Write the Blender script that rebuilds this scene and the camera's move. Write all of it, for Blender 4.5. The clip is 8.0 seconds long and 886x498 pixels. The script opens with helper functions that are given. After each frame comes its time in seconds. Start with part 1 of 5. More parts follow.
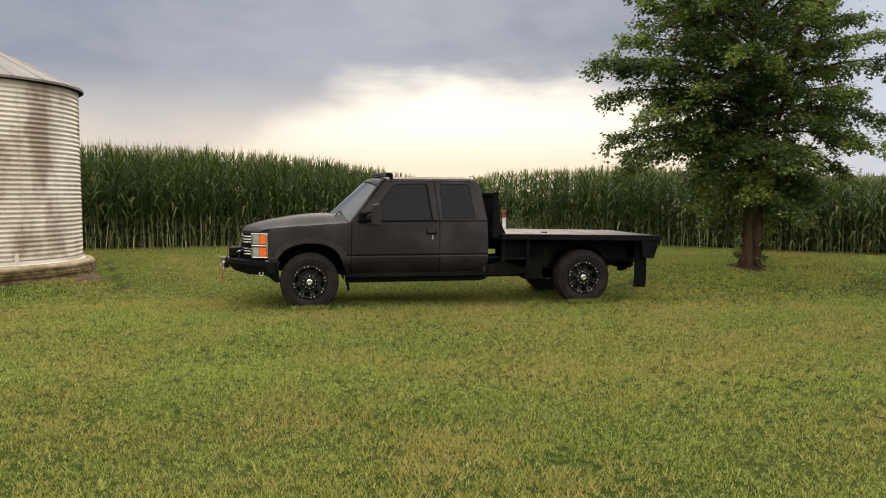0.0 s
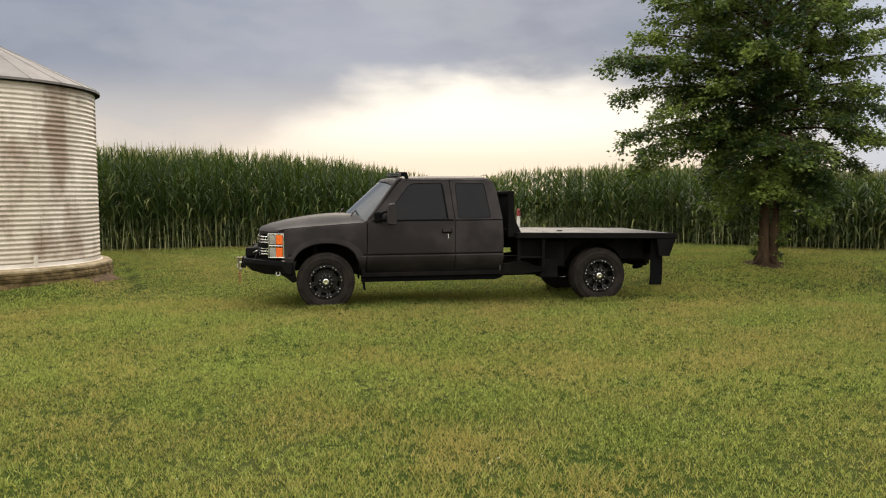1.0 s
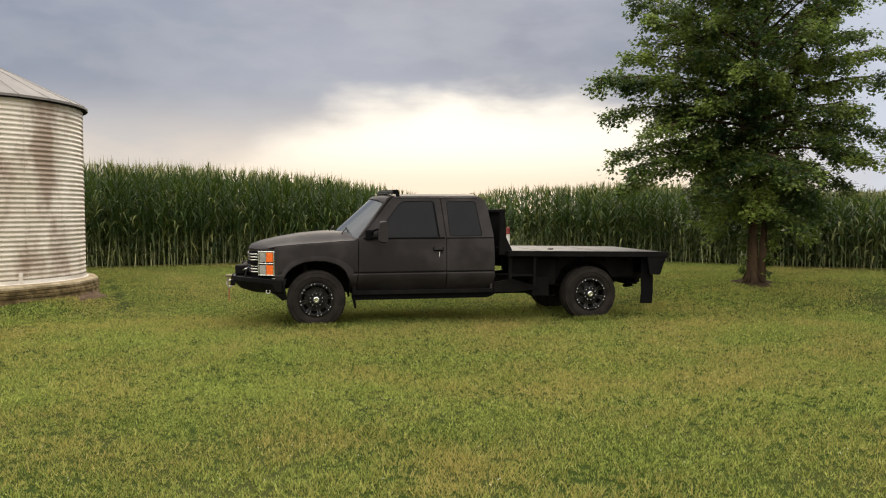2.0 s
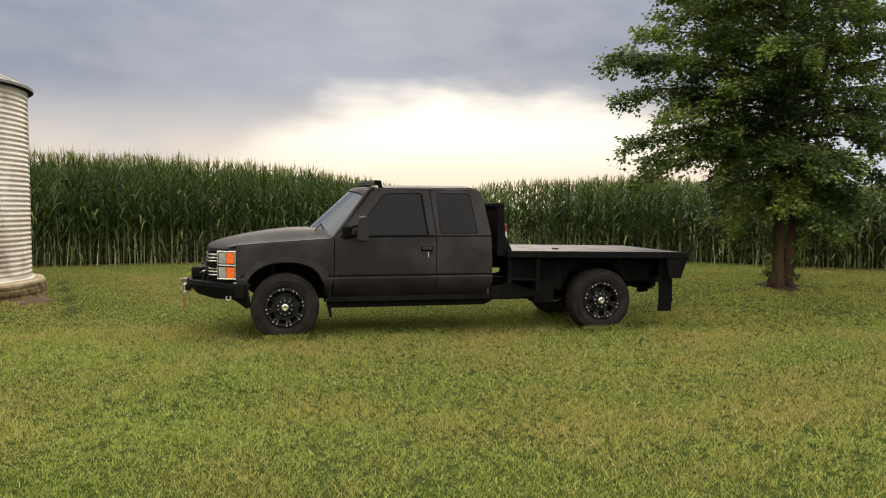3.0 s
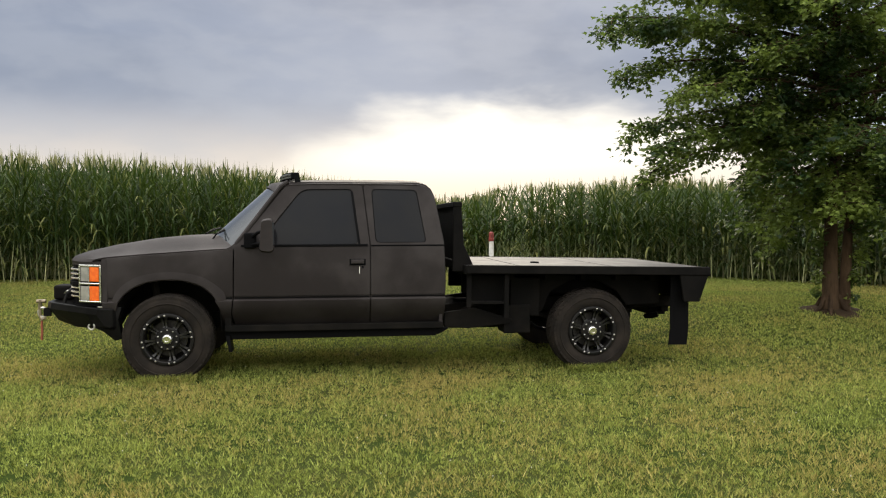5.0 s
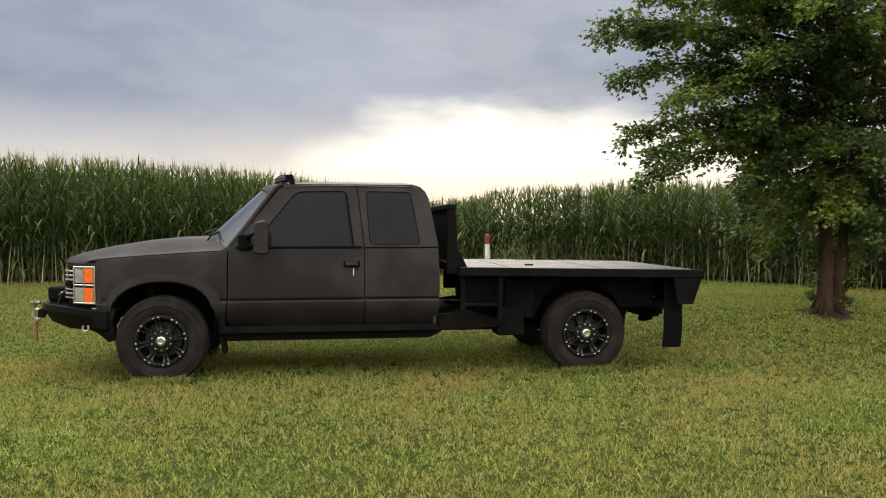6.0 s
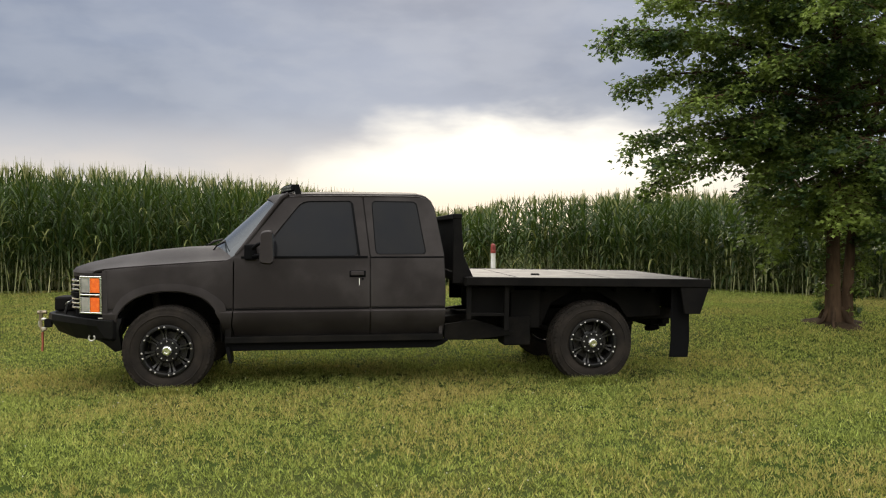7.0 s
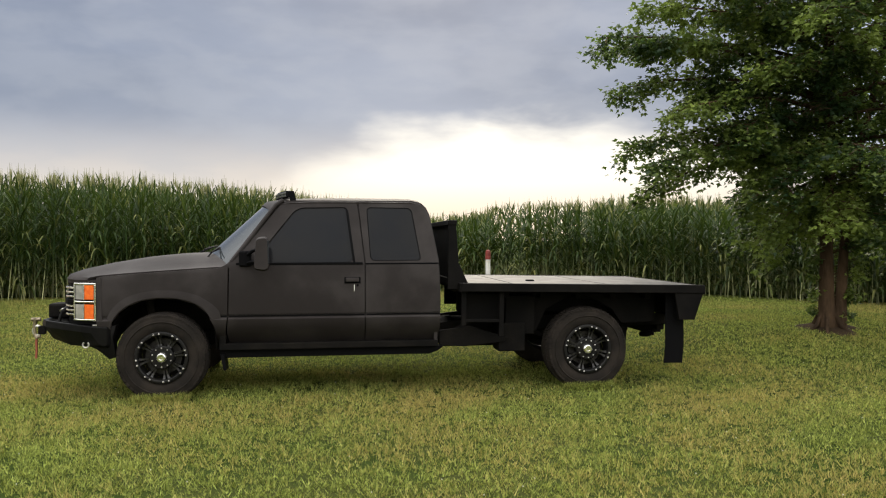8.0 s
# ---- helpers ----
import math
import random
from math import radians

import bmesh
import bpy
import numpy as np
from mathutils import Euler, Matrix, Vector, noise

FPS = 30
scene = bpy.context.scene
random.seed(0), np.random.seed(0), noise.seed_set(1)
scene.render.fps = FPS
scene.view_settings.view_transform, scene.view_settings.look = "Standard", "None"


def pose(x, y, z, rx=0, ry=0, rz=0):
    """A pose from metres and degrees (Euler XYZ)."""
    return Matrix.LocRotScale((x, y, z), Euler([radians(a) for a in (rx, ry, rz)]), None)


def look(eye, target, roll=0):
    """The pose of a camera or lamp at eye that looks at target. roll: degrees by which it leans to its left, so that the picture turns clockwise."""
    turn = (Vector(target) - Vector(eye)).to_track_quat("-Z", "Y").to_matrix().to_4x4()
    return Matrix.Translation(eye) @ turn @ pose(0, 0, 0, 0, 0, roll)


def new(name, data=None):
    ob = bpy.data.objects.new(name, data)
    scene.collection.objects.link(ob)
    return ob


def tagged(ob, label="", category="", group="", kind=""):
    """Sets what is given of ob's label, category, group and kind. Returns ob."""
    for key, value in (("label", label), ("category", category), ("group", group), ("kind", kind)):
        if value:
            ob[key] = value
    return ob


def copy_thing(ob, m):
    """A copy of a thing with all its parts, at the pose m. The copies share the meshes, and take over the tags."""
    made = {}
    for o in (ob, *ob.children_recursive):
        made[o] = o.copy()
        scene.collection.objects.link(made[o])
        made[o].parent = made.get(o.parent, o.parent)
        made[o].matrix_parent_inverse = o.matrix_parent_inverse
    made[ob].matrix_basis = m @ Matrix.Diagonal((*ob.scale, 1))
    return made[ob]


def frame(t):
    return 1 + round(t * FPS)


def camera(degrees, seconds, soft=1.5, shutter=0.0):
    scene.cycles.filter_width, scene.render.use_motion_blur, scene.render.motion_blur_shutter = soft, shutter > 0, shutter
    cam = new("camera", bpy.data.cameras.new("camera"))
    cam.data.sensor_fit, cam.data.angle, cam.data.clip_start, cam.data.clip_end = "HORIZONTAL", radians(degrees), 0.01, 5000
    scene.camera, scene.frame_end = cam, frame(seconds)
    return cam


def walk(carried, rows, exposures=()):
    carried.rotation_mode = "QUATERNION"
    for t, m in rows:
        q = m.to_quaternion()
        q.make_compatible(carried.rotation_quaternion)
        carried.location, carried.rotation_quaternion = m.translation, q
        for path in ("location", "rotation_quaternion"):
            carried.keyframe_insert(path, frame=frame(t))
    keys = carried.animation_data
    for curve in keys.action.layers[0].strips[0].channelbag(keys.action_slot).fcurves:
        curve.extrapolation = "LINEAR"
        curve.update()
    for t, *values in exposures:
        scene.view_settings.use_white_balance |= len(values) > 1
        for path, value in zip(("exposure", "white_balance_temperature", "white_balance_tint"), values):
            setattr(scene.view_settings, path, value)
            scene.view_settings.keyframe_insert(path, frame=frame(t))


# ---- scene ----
cam = camera(58.0, 8.0, soft=1.1)
# seconds, eye x, y, z, yaw, pitch, roll
PATH = [
    (0.0, -0.06, -11.23, 1.600, -9.83, -3.83, 0.01),
    (0.5, -0.10, -11.22, 1.600, -9.58, -4.08, -0.01),
    (1.0, -0.12, -11.24, 1.600, -9.00, -3.89, -0.39),
    (1.5, -0.14, -11.26, 1.600, -9.26, -3.07, -0.33),
    (1.7, -0.21, -11.18, 1.600, -9.97, -2.85, -0.36),
    (2.8, -0.09, -11.23, 1.600, -10.16, -2.38, 0.16),
    (2.9, 0.00, -10.17, 1.590, -10.65, -2.71, 0.21),
    (3.0, 0.08, -9.68, 1.575, -10.76, -2.89, -0.01),
    (3.1, 0.20, -9.21, 1.562, -10.60, -2.96, 0.32),
    (3.2, 0.30, -8.98, 1.550, -10.34, -2.95, 0.36),
    (3.5, 0.50, -8.48, 1.520, -10.13, -2.70, 0.23),
    (3.7, 0.72, -8.17, 1.508, -9.52, -2.42, 0.22),
    (4.0, 1.00, -7.91, 1.490, -8.82, -2.14, 0.09),
    (4.5, 1.30, -7.71, 1.470, -8.15, -2.15, -0.14),
    (5.0, 1.50, -7.48, 1.450, -7.82, -1.90, -0.10),
    (5.2, 1.54, -7.50, 1.450, -7.78, -1.74, -0.04),
    (6.3, 1.56, -7.50, 1.450, -7.85, -1.74, -0.00),
    (6.5, 1.57, -7.49, 1.450, -7.59, -1.54, -0.04),
    (7.0, 1.55, -7.49, 1.450, -7.44, -1.05, -0.04),
    (7.5, 1.54, -7.48, 1.450, -7.57, -0.86, -0.06),
    (8.0, 1.55, -7.50, 1.450, -7.80, -0.60, -0.12),
]

# seconds, stops, kelvin, tint
EXPOSURES = [(0.0, 0.04, 6600, 10), (2.8, 0.05, 6600, 10), (3.2, 0.14, 6600, 10), (4.2, 0.20, 6480, 10), (5.2, 0.18, 6420, 9), (8.0, 0.15, 6400, 9)]


def carried_pose(x, y, z, yaw, pitch, roll):
    a, b = radians(yaw), radians(pitch)
    ahead = Vector((-math.sin(a) * math.cos(b), math.cos(a) * math.cos(b), math.sin(b)))
    eye = Vector((x, y, z))
    return look(eye, eye + ahead, roll)


walk(cam, [(t, carried_pose(*row)) for t, *row in PATH], EXPOSURES)

# ---- world, sun, exposure ----
SUN_AZ, SUN_EL = radians(9.0), radians(27.0)   # azimuth from +y towards +x


def math_node(nt, op, a, b=None, clamp=False):
    n = nt.nodes.new("ShaderNodeMath")
    n.operation, n.use_clamp = op, clamp
    for i, v in enumerate((a, b)):
        if v is None:
            continue
        if isinstance(v, (int, float)):
            n.inputs[i].default_value = v
        else:
            nt.links.new(v, n.inputs[i])
    return n.outputs[0]


def smooth_node(nt, v, lo, hi):
    n = nt.nodes.new("ShaderNodeMapRange")
    n.interpolation_type = "SMOOTHSTEP"
    nt.links.new(v, n.inputs[0])
    n.inputs[1].default_value, n.inputs[2].default_value = lo, hi
    return n.outputs[0]


def mix_node(nt, fac, a, b, blend="MIX"):
    n = nt.nodes.new("ShaderNodeMix")
    n.data_type, n.blend_type = "RGBA", blend
    for socket, v in ((n.inputs[0], fac), (n.inputs[6], a), (n.inputs[7], b)):
        if isinstance(v, (int, float)):
            socket.default_value = v
        elif isinstance(v, tuple):
            socket.default_value = (*v, 1.0)
        else:
            nt.links.new(v, socket)
    return n.outputs[2]


def noise_node(nt, vec, scale, detail=4.0, rough=0.55, distortion=0.0):
    n = nt.nodes.new("ShaderNodeTexNoise")
    n.inputs["Scale"].default_value, n.inputs["Detail"].default_value = scale, detail
    n.inputs["Roughness"].default_value, n.inputs["Distortion"].default_value = rough, distortion
    if vec is not None:
        nt.links.new(vec, n.inputs["Vector"])
    return n.outputs["Fac"]


def make_world():
    world = bpy.data.worlds.new("evening_sky")
    scene.world = world
    world.use_nodes = True
    nt = world.node_tree
    nt.nodes.clear()
    coord = nt.nodes.new("ShaderNodeTexCoord").outputs["Generated"]
    sep = nt.nodes.new("ShaderNodeSeparateXYZ")
    nt.links.new(coord, sep.inputs[0])
    az = math_node(nt, "ARCTAN2", sep.outputs[0], sep.outputs[1])
    el = math_node(nt, "ARCSINE", sep.outputs[2])
    # clear sky behind the clouds
    sky = nt.nodes.new("ShaderNodeTexSky")
    sky.sky_type, sky.sun_disc = "NISHITA", False
    sky.sun_elevation, sky.sun_rotation = SUN_EL, SUN_AZ
    clear = mix_node(nt, 1.0, sky.outputs[0], (0.10, 0.10, 0.10), "MULTIPLY")
    # cloud texture, stretched along the horizon
    stretch = nt.nodes.new("ShaderNodeMapping")
    stretch.inputs["Scale"].default_value = (1.0, 1.0, 2.6)
    nt.links.new(coord, stretch.inputs["Vector"])
    soft = noise_node(nt, stretch.outputs[0], 3.2, 5.0, 0.5, 0.3)
    fine = noise_node(nt, stretch.outputs[0], 11.0, 4.0, 0.5, 0.2)
    # lower rim of the cloud deck: highest over the hidden sun
    away = math_node(nt, "SUBTRACT", az, SUN_AZ + 0.065)
    fall = math_node(nt, "MULTIPLY", math_node(nt, "MULTIPLY", away, away), 0.80)
    rim = math_node(nt, "SUBTRACT", 0.150, fall)
    ragged = math_node(nt, "MULTIPLY", math_node(nt, "SUBTRACT", fine, 0.5), 0.06)
    ragged = math_node(nt, "ADD", ragged, math_node(nt, "MULTIPLY", math_node(nt, "SUBTRACT", soft, 0.5), 0.07))
    below = math_node(nt, "SUBTRACT", math_node(nt, "ADD", rim, ragged), el)
    gap = smooth_node(nt, below, -0.022, 0.030)
    # the gap is brightest round the sun, peach towards the horizon and the sides
    near = smooth_node(nt, math_node(nt, "ABSOLUTE", away), 0.46, 0.05)
    low = smooth_node(nt, el, 0.10, 0.0)
    warm = mix_node(nt, low, (0.96, 0.90, 0.81), (0.84, 0.715, 0.605))
    glow = mix_node(nt, near, mix_node(nt, low, (0.72, 0.64, 0.575), (0.80, 0.665, 0.54)), warm)
    glow = mix_node(nt, math_node(nt, "MULTIPLY", near, smooth_node(nt, below, 0.0, 0.05)), glow, mix_node(nt, smooth_node(nt, el, 0.090, 0.030), (1.14, 1.07, 0.93), (0.93, 0.785, 0.640)))
    # cloud deck: blue-grey, streaked; lighter overhead and behind
    grey = mix_node(nt, smooth_node(nt, soft, 0.30, 0.70), (0.217, 0.248, 0.330), (0.306, 0.340, 0.430))
    grey = mix_node(nt, math_node(nt, "MULTIPLY", smooth_node(nt, el, 0.20, 0.04), 0.7), grey, (0.50, 0.505, 0.555))
    grey = mix_node(nt, math_node(nt, "MULTIPLY", smooth_node(nt, el, 0.155, 0.050), 0.88), grey, (0.76, 0.665, 0.580))
    grey = mix_node(nt, smooth_node(nt, az, 0.50, 0.70), grey, (0.60, 0.65, 0.76))
    grey = mix_node(nt, math_node(nt, "MULTIPLY", smooth_node(nt, fine, 0.35, 0.7), 0.35), grey, (0.44, 0.455, 0.505))
    high = smooth_node(nt, sep.outputs[2], 0.28, 0.72)
    back = smooth_node(nt, sep.outputs[1], 0.35, -0.7)
    rise = mix_node(nt, smooth_node(nt, sep.outputs[2], 0.05, 0.55), (0.60, 0.57, 0.53), (1.0, 1.0, 1.0))
    rear = mix_node(nt, 1.0, mix_node(nt, smooth_node(nt, soft, 0.3, 0.7), (1.5, 1.46, 1.38), (2.0, 1.93, 1.82)), rise, "MULTIPLY")
    rear = mix_node(nt, back, grey, rear)
    deck = mix_node(nt, high, rear, mix_node(nt, smooth_node(nt, soft, 0.3, 0.7), (2.75, 2.71, 2.63), (3.4, 3.33, 3.21)))
    clouds = mix_node(nt, gap, deck, mix_node(nt, back, glow, (0.9, 0.85, 0.78)))
    total = mix_node(nt, 0.93, clear, clouds)
    bg = nt.nodes.new("ShaderNodeBackground")
    nt.links.new(total, bg.inputs["Color"])
    bg.inputs["Strength"].default_value = 1.0
    out = nt.nodes.new("ShaderNodeOutputWorld")
    nt.links.new(bg.outputs[0], out.inputs[0])


make_world()
sun = new("sun", bpy.data.lights.new("sun", "SUN"))
sun.data.energy, sun.data.angle, sun.data.color = 1.2, radians(25), (1.0, 0.86, 0.66)
sun_way = Vector((math.sin(SUN_AZ) * math.cos(SUN_EL), math.cos(SUN_AZ) * math.cos(SUN_EL), math.sin(SUN_EL)))
sun.matrix_world = look(sun_way * 50, (0, 0, 0))
scene.view_settings.exposure = 0.0


# ---- materials ----
def material(name, base, rough=0.6, metal=0.0, other=None, scale=4.0, low=0.35, high=0.7, grain=0.0, grain_scale=60.0,
             bump=0.0, bump_scale=40.0, spec=0.5, rough_vary=0.0, coord="Object", random_vary=0.0, stretch=None):
    m = bpy.data.materials.new(name)
    m.use_nodes = True
    nt = m.node_tree
    bsdf = nt.nodes["Principled BSDF"]
    vec = nt.nodes.new("ShaderNodeTexCoord").outputs[coord]
    if stretch:
        mp = nt.nodes.new("ShaderNodeMapping")
        mp.inputs["Scale"].default_value = stretch
        nt.links.new(vec, mp.inputs["Vector"])
        vec = mp.outputs[0]
    colour = mix_node(nt, 0.0, base, base)
    if other:
        colour = mix_node(nt, smooth_node(nt, noise_node(nt, vec, scale), low, high), base, other)
    if grain:
        g = noise_node(nt, vec, grain_scale, 3.0)
        dark = math_node(nt, "ADD", math_node(nt, "MULTIPLY", g, 2 * grain), 1.0 - grain)
        n = nt.nodes.new("ShaderNodeMix")
        n.data_type, n.blend_type = "RGBA", "MULTIPLY"
        n.inputs[0].default_value = 1.0
        nt.links.new(colour, n.inputs[6])
        nt.links.new(dark, n.inputs[7])
        colour = n.outputs[2]
    if random_vary:
        r = nt.nodes.new("ShaderNodeNewGeometry").outputs["Random Per Island"]
        v = math_node(nt, "ADD", math_node(nt, "MULTIPLY", r, 2 * random_vary), 1.0 - random_vary)
        colour = mix_node(nt, 1.0, colour, v, "MULTIPLY")
    nt.links.new(colour, bsdf.inputs["Base Color"])
    bsdf.inputs["Roughness"].default_value, bsdf.inputs["Metallic"].default_value = rough, metal
    bsdf.inputs["Specular IOR Level"].default_value = spec
    if rough_vary:
        rv = noise_node(nt, vec, scale * 2.3)
        nt.links.new(math_node(nt, "ADD", math_node(nt, "MULTIPLY", rv, 2 * rough_vary), rough - rough_vary), bsdf.inputs["Roughness"])
    if bump:
        b = nt.nodes.new("ShaderNodeBump")
        b.inputs["Strength"].default_value, b.inputs["Distance"].default_value = bump, 0.01
        nt.links.new(noise_node(nt, vec, bump_scale, 4.0), b.inputs["Height"])
        nt.links.new(b.outputs[0], bsdf.inputs["Normal"])
    return m


def leafy(name, dark, light, through_colour, scale=0.6, share=0.35, rough=0.55, dry=None, dry_scale=0.4, dry_low=0.55, spec=0.3, fine=0.0, broad=1.0, bias=0.0, lines=False, foot=0.0):
    """Thin leaf or blade: varied per piece, lets light through."""
    m = bpy.data.materials.new(name)
    m.use_nodes = True
    nt = m.node_tree
    bsdf = nt.nodes["Principled BSDF"]
    geo = nt.nodes.new("ShaderNodeNewGeometry")
    vec = nt.nodes.new("ShaderNodeTexCoord").outputs["Object"]
    wide = vec
    if lines:
        mp = nt.nodes.new("ShaderNodeMapping")
        mp.inputs["Rotation"].default_value = (0, 0, radians(12))
        mp.inputs["Scale"].default_value = (0.22, 1.25, 1.0)
        nt.links.new(vec, mp.inputs["Vector"])
        wide = mp.outputs[0]
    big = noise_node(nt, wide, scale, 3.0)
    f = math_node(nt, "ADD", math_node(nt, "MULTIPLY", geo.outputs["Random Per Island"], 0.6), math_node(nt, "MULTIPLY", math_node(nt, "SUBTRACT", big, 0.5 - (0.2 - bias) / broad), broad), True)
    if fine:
        # fine noise paints shaded gaps and lit tufts into the blade colour
        tuft_shade = smooth_node(nt, noise_node(nt, vec, fine, 3.0, 0.70), 0.44, 0.58)
        f = math_node(nt, "ADD", math_node(nt, "MULTIPLY", f, 0.45), math_node(nt, "MULTIPLY", tuft_shade, 0.65), True)
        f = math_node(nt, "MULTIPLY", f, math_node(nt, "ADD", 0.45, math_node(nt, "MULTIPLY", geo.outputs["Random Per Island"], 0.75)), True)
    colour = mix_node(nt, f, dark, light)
    if dry:
        patch = noise_node(nt, vec, dry_scale, 4.0, 0.6)
        pf = math_node(nt, "ADD", math_node(nt, "MULTIPLY", geo.outputs["Random Per Island"], 0.35), patch)
        if foot:
            sep = nt.nodes.new("ShaderNodeSeparateXYZ")
            nt.links.new(vec, sep.inputs[0])
            pf = math_node(nt, "ADD", pf, math_node(nt, "MULTIPLY", smooth_node(nt, sep.outputs[2], 1.9, 0.5), foot))
        colour = mix_node(nt, math_node(nt, "MULTIPLY", smooth_node(nt, pf, dry_low, dry_low + 0.3), 0.75), colour, dry)
    nt.links.new(colour, bsdf.inputs["Base Color"])
    bsdf.inputs["Roughness"].default_value = rough
    bsdf.inputs["Specular IOR Level"].default_value = spec
    tr = nt.nodes.new("ShaderNodeBsdfTranslucent")
    nt.links.new(mix_node(nt, 0.5, colour, through_colour), tr.inputs["Color"])
    mixer = nt.nodes.new("ShaderNodeMixShader")
    mixer.inputs[0].default_value = share
    nt.links.new(bsdf.outputs[0], mixer.inputs[1])
    nt.links.new(tr.outputs[0], mixer.inputs[2])
    nt.links.new(mixer.outputs[0], nt.nodes["Material Output"].inputs[0])
    return m


PAINT = material("matte_black_paint", (0.0220, 0.0184, 0.0180), 0.58, other=(0.0375, 0.0326, 0.0318), scale=1.8, low=0.40, high=0.66, grain=0.12, grain_scale=90,
                 bump=0.08, bump_scale=220, rough_vary=0.08, spec=0.13)
SPOKE = material("satin_black_spoke", (0.010, 0.0098, 0.0095), 0.30, spec=0.35, other=(0.018, 0.017, 0.016), scale=8, grain=0.2)
BRAKE = material("worn_brake_steel", (0.035, 0.033, 0.03), 0.5, 0.5, other=(0.018, 0.016, 0.014), scale=9, grain=0.3)
TRIM = material("black_trim", (0.0045, 0.0045, 0.005), 0.6, grain=0.2, bump=0.1, bump_scale=150, spec=0.04)
STEEL = material("black_steel", (0.0038, 0.0036, 0.0036), 0.65, other=(0.0085, 0.0075, 0.0068), scale=3, grain=0.25, bump=0.15, bump_scale=60, spec=0.06)
FRAME = material("dusty_frame", (0.004, 0.0037, 0.0035), 0.8, other=(0.010, 0.0085, 0.007), scale=4, grain=0.3, bump=0.2, bump_scale=40, spec=0.10)
DECK = material("worn_deck_paint", (0.022, 0.022, 0.024), 0.55, other=(0.078, 0.075, 0.073), scale=3.0, low=0.38, high=0.72, grain=0.3, grain_scale=25,
                bump=0.2, bump_scale=30, rough_vary=0.10, spec=0.22)
GLOSS = material("black_bumper_paint", (0.0030, 0.0030, 0.0032), 0.34, other=(0.009, 0.0085, 0.008), scale=3, grain=0.2, bump=0.1, bump_scale=80, spec=0.10)
RUBBER = material("tyre_rubber", (0.0135, 0.0115, 0.0100), 0.9, other=(0.024, 0.0195, 0.0160), scale=6, grain=0.15, bump=0.2, bump_scale=90, spec=0.12)
RIM = material("black_rim", (0.006, 0.006, 0.006), 0.42, spec=0.18, other=(0.010, 0.009, 0.008), scale=8, grain=0.2)
CHROME = material("chrome", (0.84, 0.83, 0.81), 0.20, 1.0, grain=0.08)
BARE = material("bare_metal", (0.55, 0.53, 0.50), 0.35, 1.0, grain=0.2)
HOOK = material("dull_hook_steel", (0.34, 0.29, 0.21), 0.45, 1.0, other=(0.22, 0.18, 0.13), scale=12, grain=0.2)
AMBER = material("amber_lens", (0.75, 0.12, 0.015), 0.22, other=(0.85, 0.17, 0.02), scale=30, grain=0.15, grain_scale=120, bump=0.2, bump_scale=120)
CLEAR = material("lamp_reflector", (0.40, 0.39, 0.375), 0.16, 0.6, other=(0.62, 0.60, 0.57), scale=9, low=0.35, high=0.70, grain=0.12, bump=0.35, bump_scale=40)
TINT = material("tinted_glass", (0.007, 0.008, 0.011), 0.08, other=(0.011, 0.011, 0.012), scale=2, spec=0.115)
SHIELD = material("windshield_glass", (0.030, 0.035, 0.038), 0.08, other=(0.042, 0.048, 0.052), scale=1.5, spec=0.30)
RED = material("red_webbing", (0.25, 0.060, 0.032), 0.7, grain=0.2)
CAP = material("dark_red_cap", (0.22, 0.028, 0.018), 0.6, other=(0.14, 0.02, 0.015), scale=20, grain=0.2)
POLE = material("weathered_pole_wood", (0.09, 0.07, 0.055), 0.9, other=(0.14, 0.11, 0.09), scale=3, grain=0.3, spec=0.1)
WHITE = material("white_plastic", (0.75, 0.74, 0.71), 0.5, other=(0.62, 0.60, 0.55), scale=6, grain=0.1)
LED = material("lamp_lens", (0.10, 0.10, 0.10), 0.15, 0.2, grain=0.2)
GALV = material("galvanised_steel", (0.52, 0.46, 0.39), 0.5, 0.25, other=(0.74, 0.69, 0.62), scale=1.2, grain=0.12, grain_scale=14, bump=0.1,
                bump_scale=30, rough_vary=0.1)
ROOFING = material("weathered_roof_steel", (0.135, 0.12, 0.11), 0.7, 0.0, other=(0.185, 0.165, 0.15), scale=1.4, grain=0.15, grain_scale=10, bump=0.1, bump_scale=20)
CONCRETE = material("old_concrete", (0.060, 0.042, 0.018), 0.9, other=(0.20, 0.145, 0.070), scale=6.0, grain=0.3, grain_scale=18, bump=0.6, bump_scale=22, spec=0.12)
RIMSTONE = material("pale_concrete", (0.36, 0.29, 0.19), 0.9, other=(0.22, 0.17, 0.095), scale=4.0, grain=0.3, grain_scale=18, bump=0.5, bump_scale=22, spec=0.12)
BARK = material("maple_bark", (0.034, 0.022, 0.014), 0.9, other=(0.092, 0.059, 0.036), scale=7, grain=0.35, grain_scale=30, bump=1.0, bump_scale=16, stretch=(1, 1, 0.25), spec=0.1)
SOIL = material("bare_soil", (0.060, 0.038, 0.023), 0.95, other=(0.11, 0.074, 0.045), scale=6, grain=0.3, bump=0.5, bump_scale=30, spec=0.1)
MULCH = material("dark_soil", (0.034, 0.023, 0.014), 0.95, other=(0.064, 0.042, 0.025), scale=7, grain=0.3, bump=0.5, bump_scale=30, spec=0.1)
TURF = material("turf", (0.026, 0.039, 0.008), 0.95, other=(0.044, 0.048, 0.014), scale=0.9, low=0.38, high=0.72, grain=0.45, grain_scale=45, bump=0.8, bump_scale=60, spec=0.02)
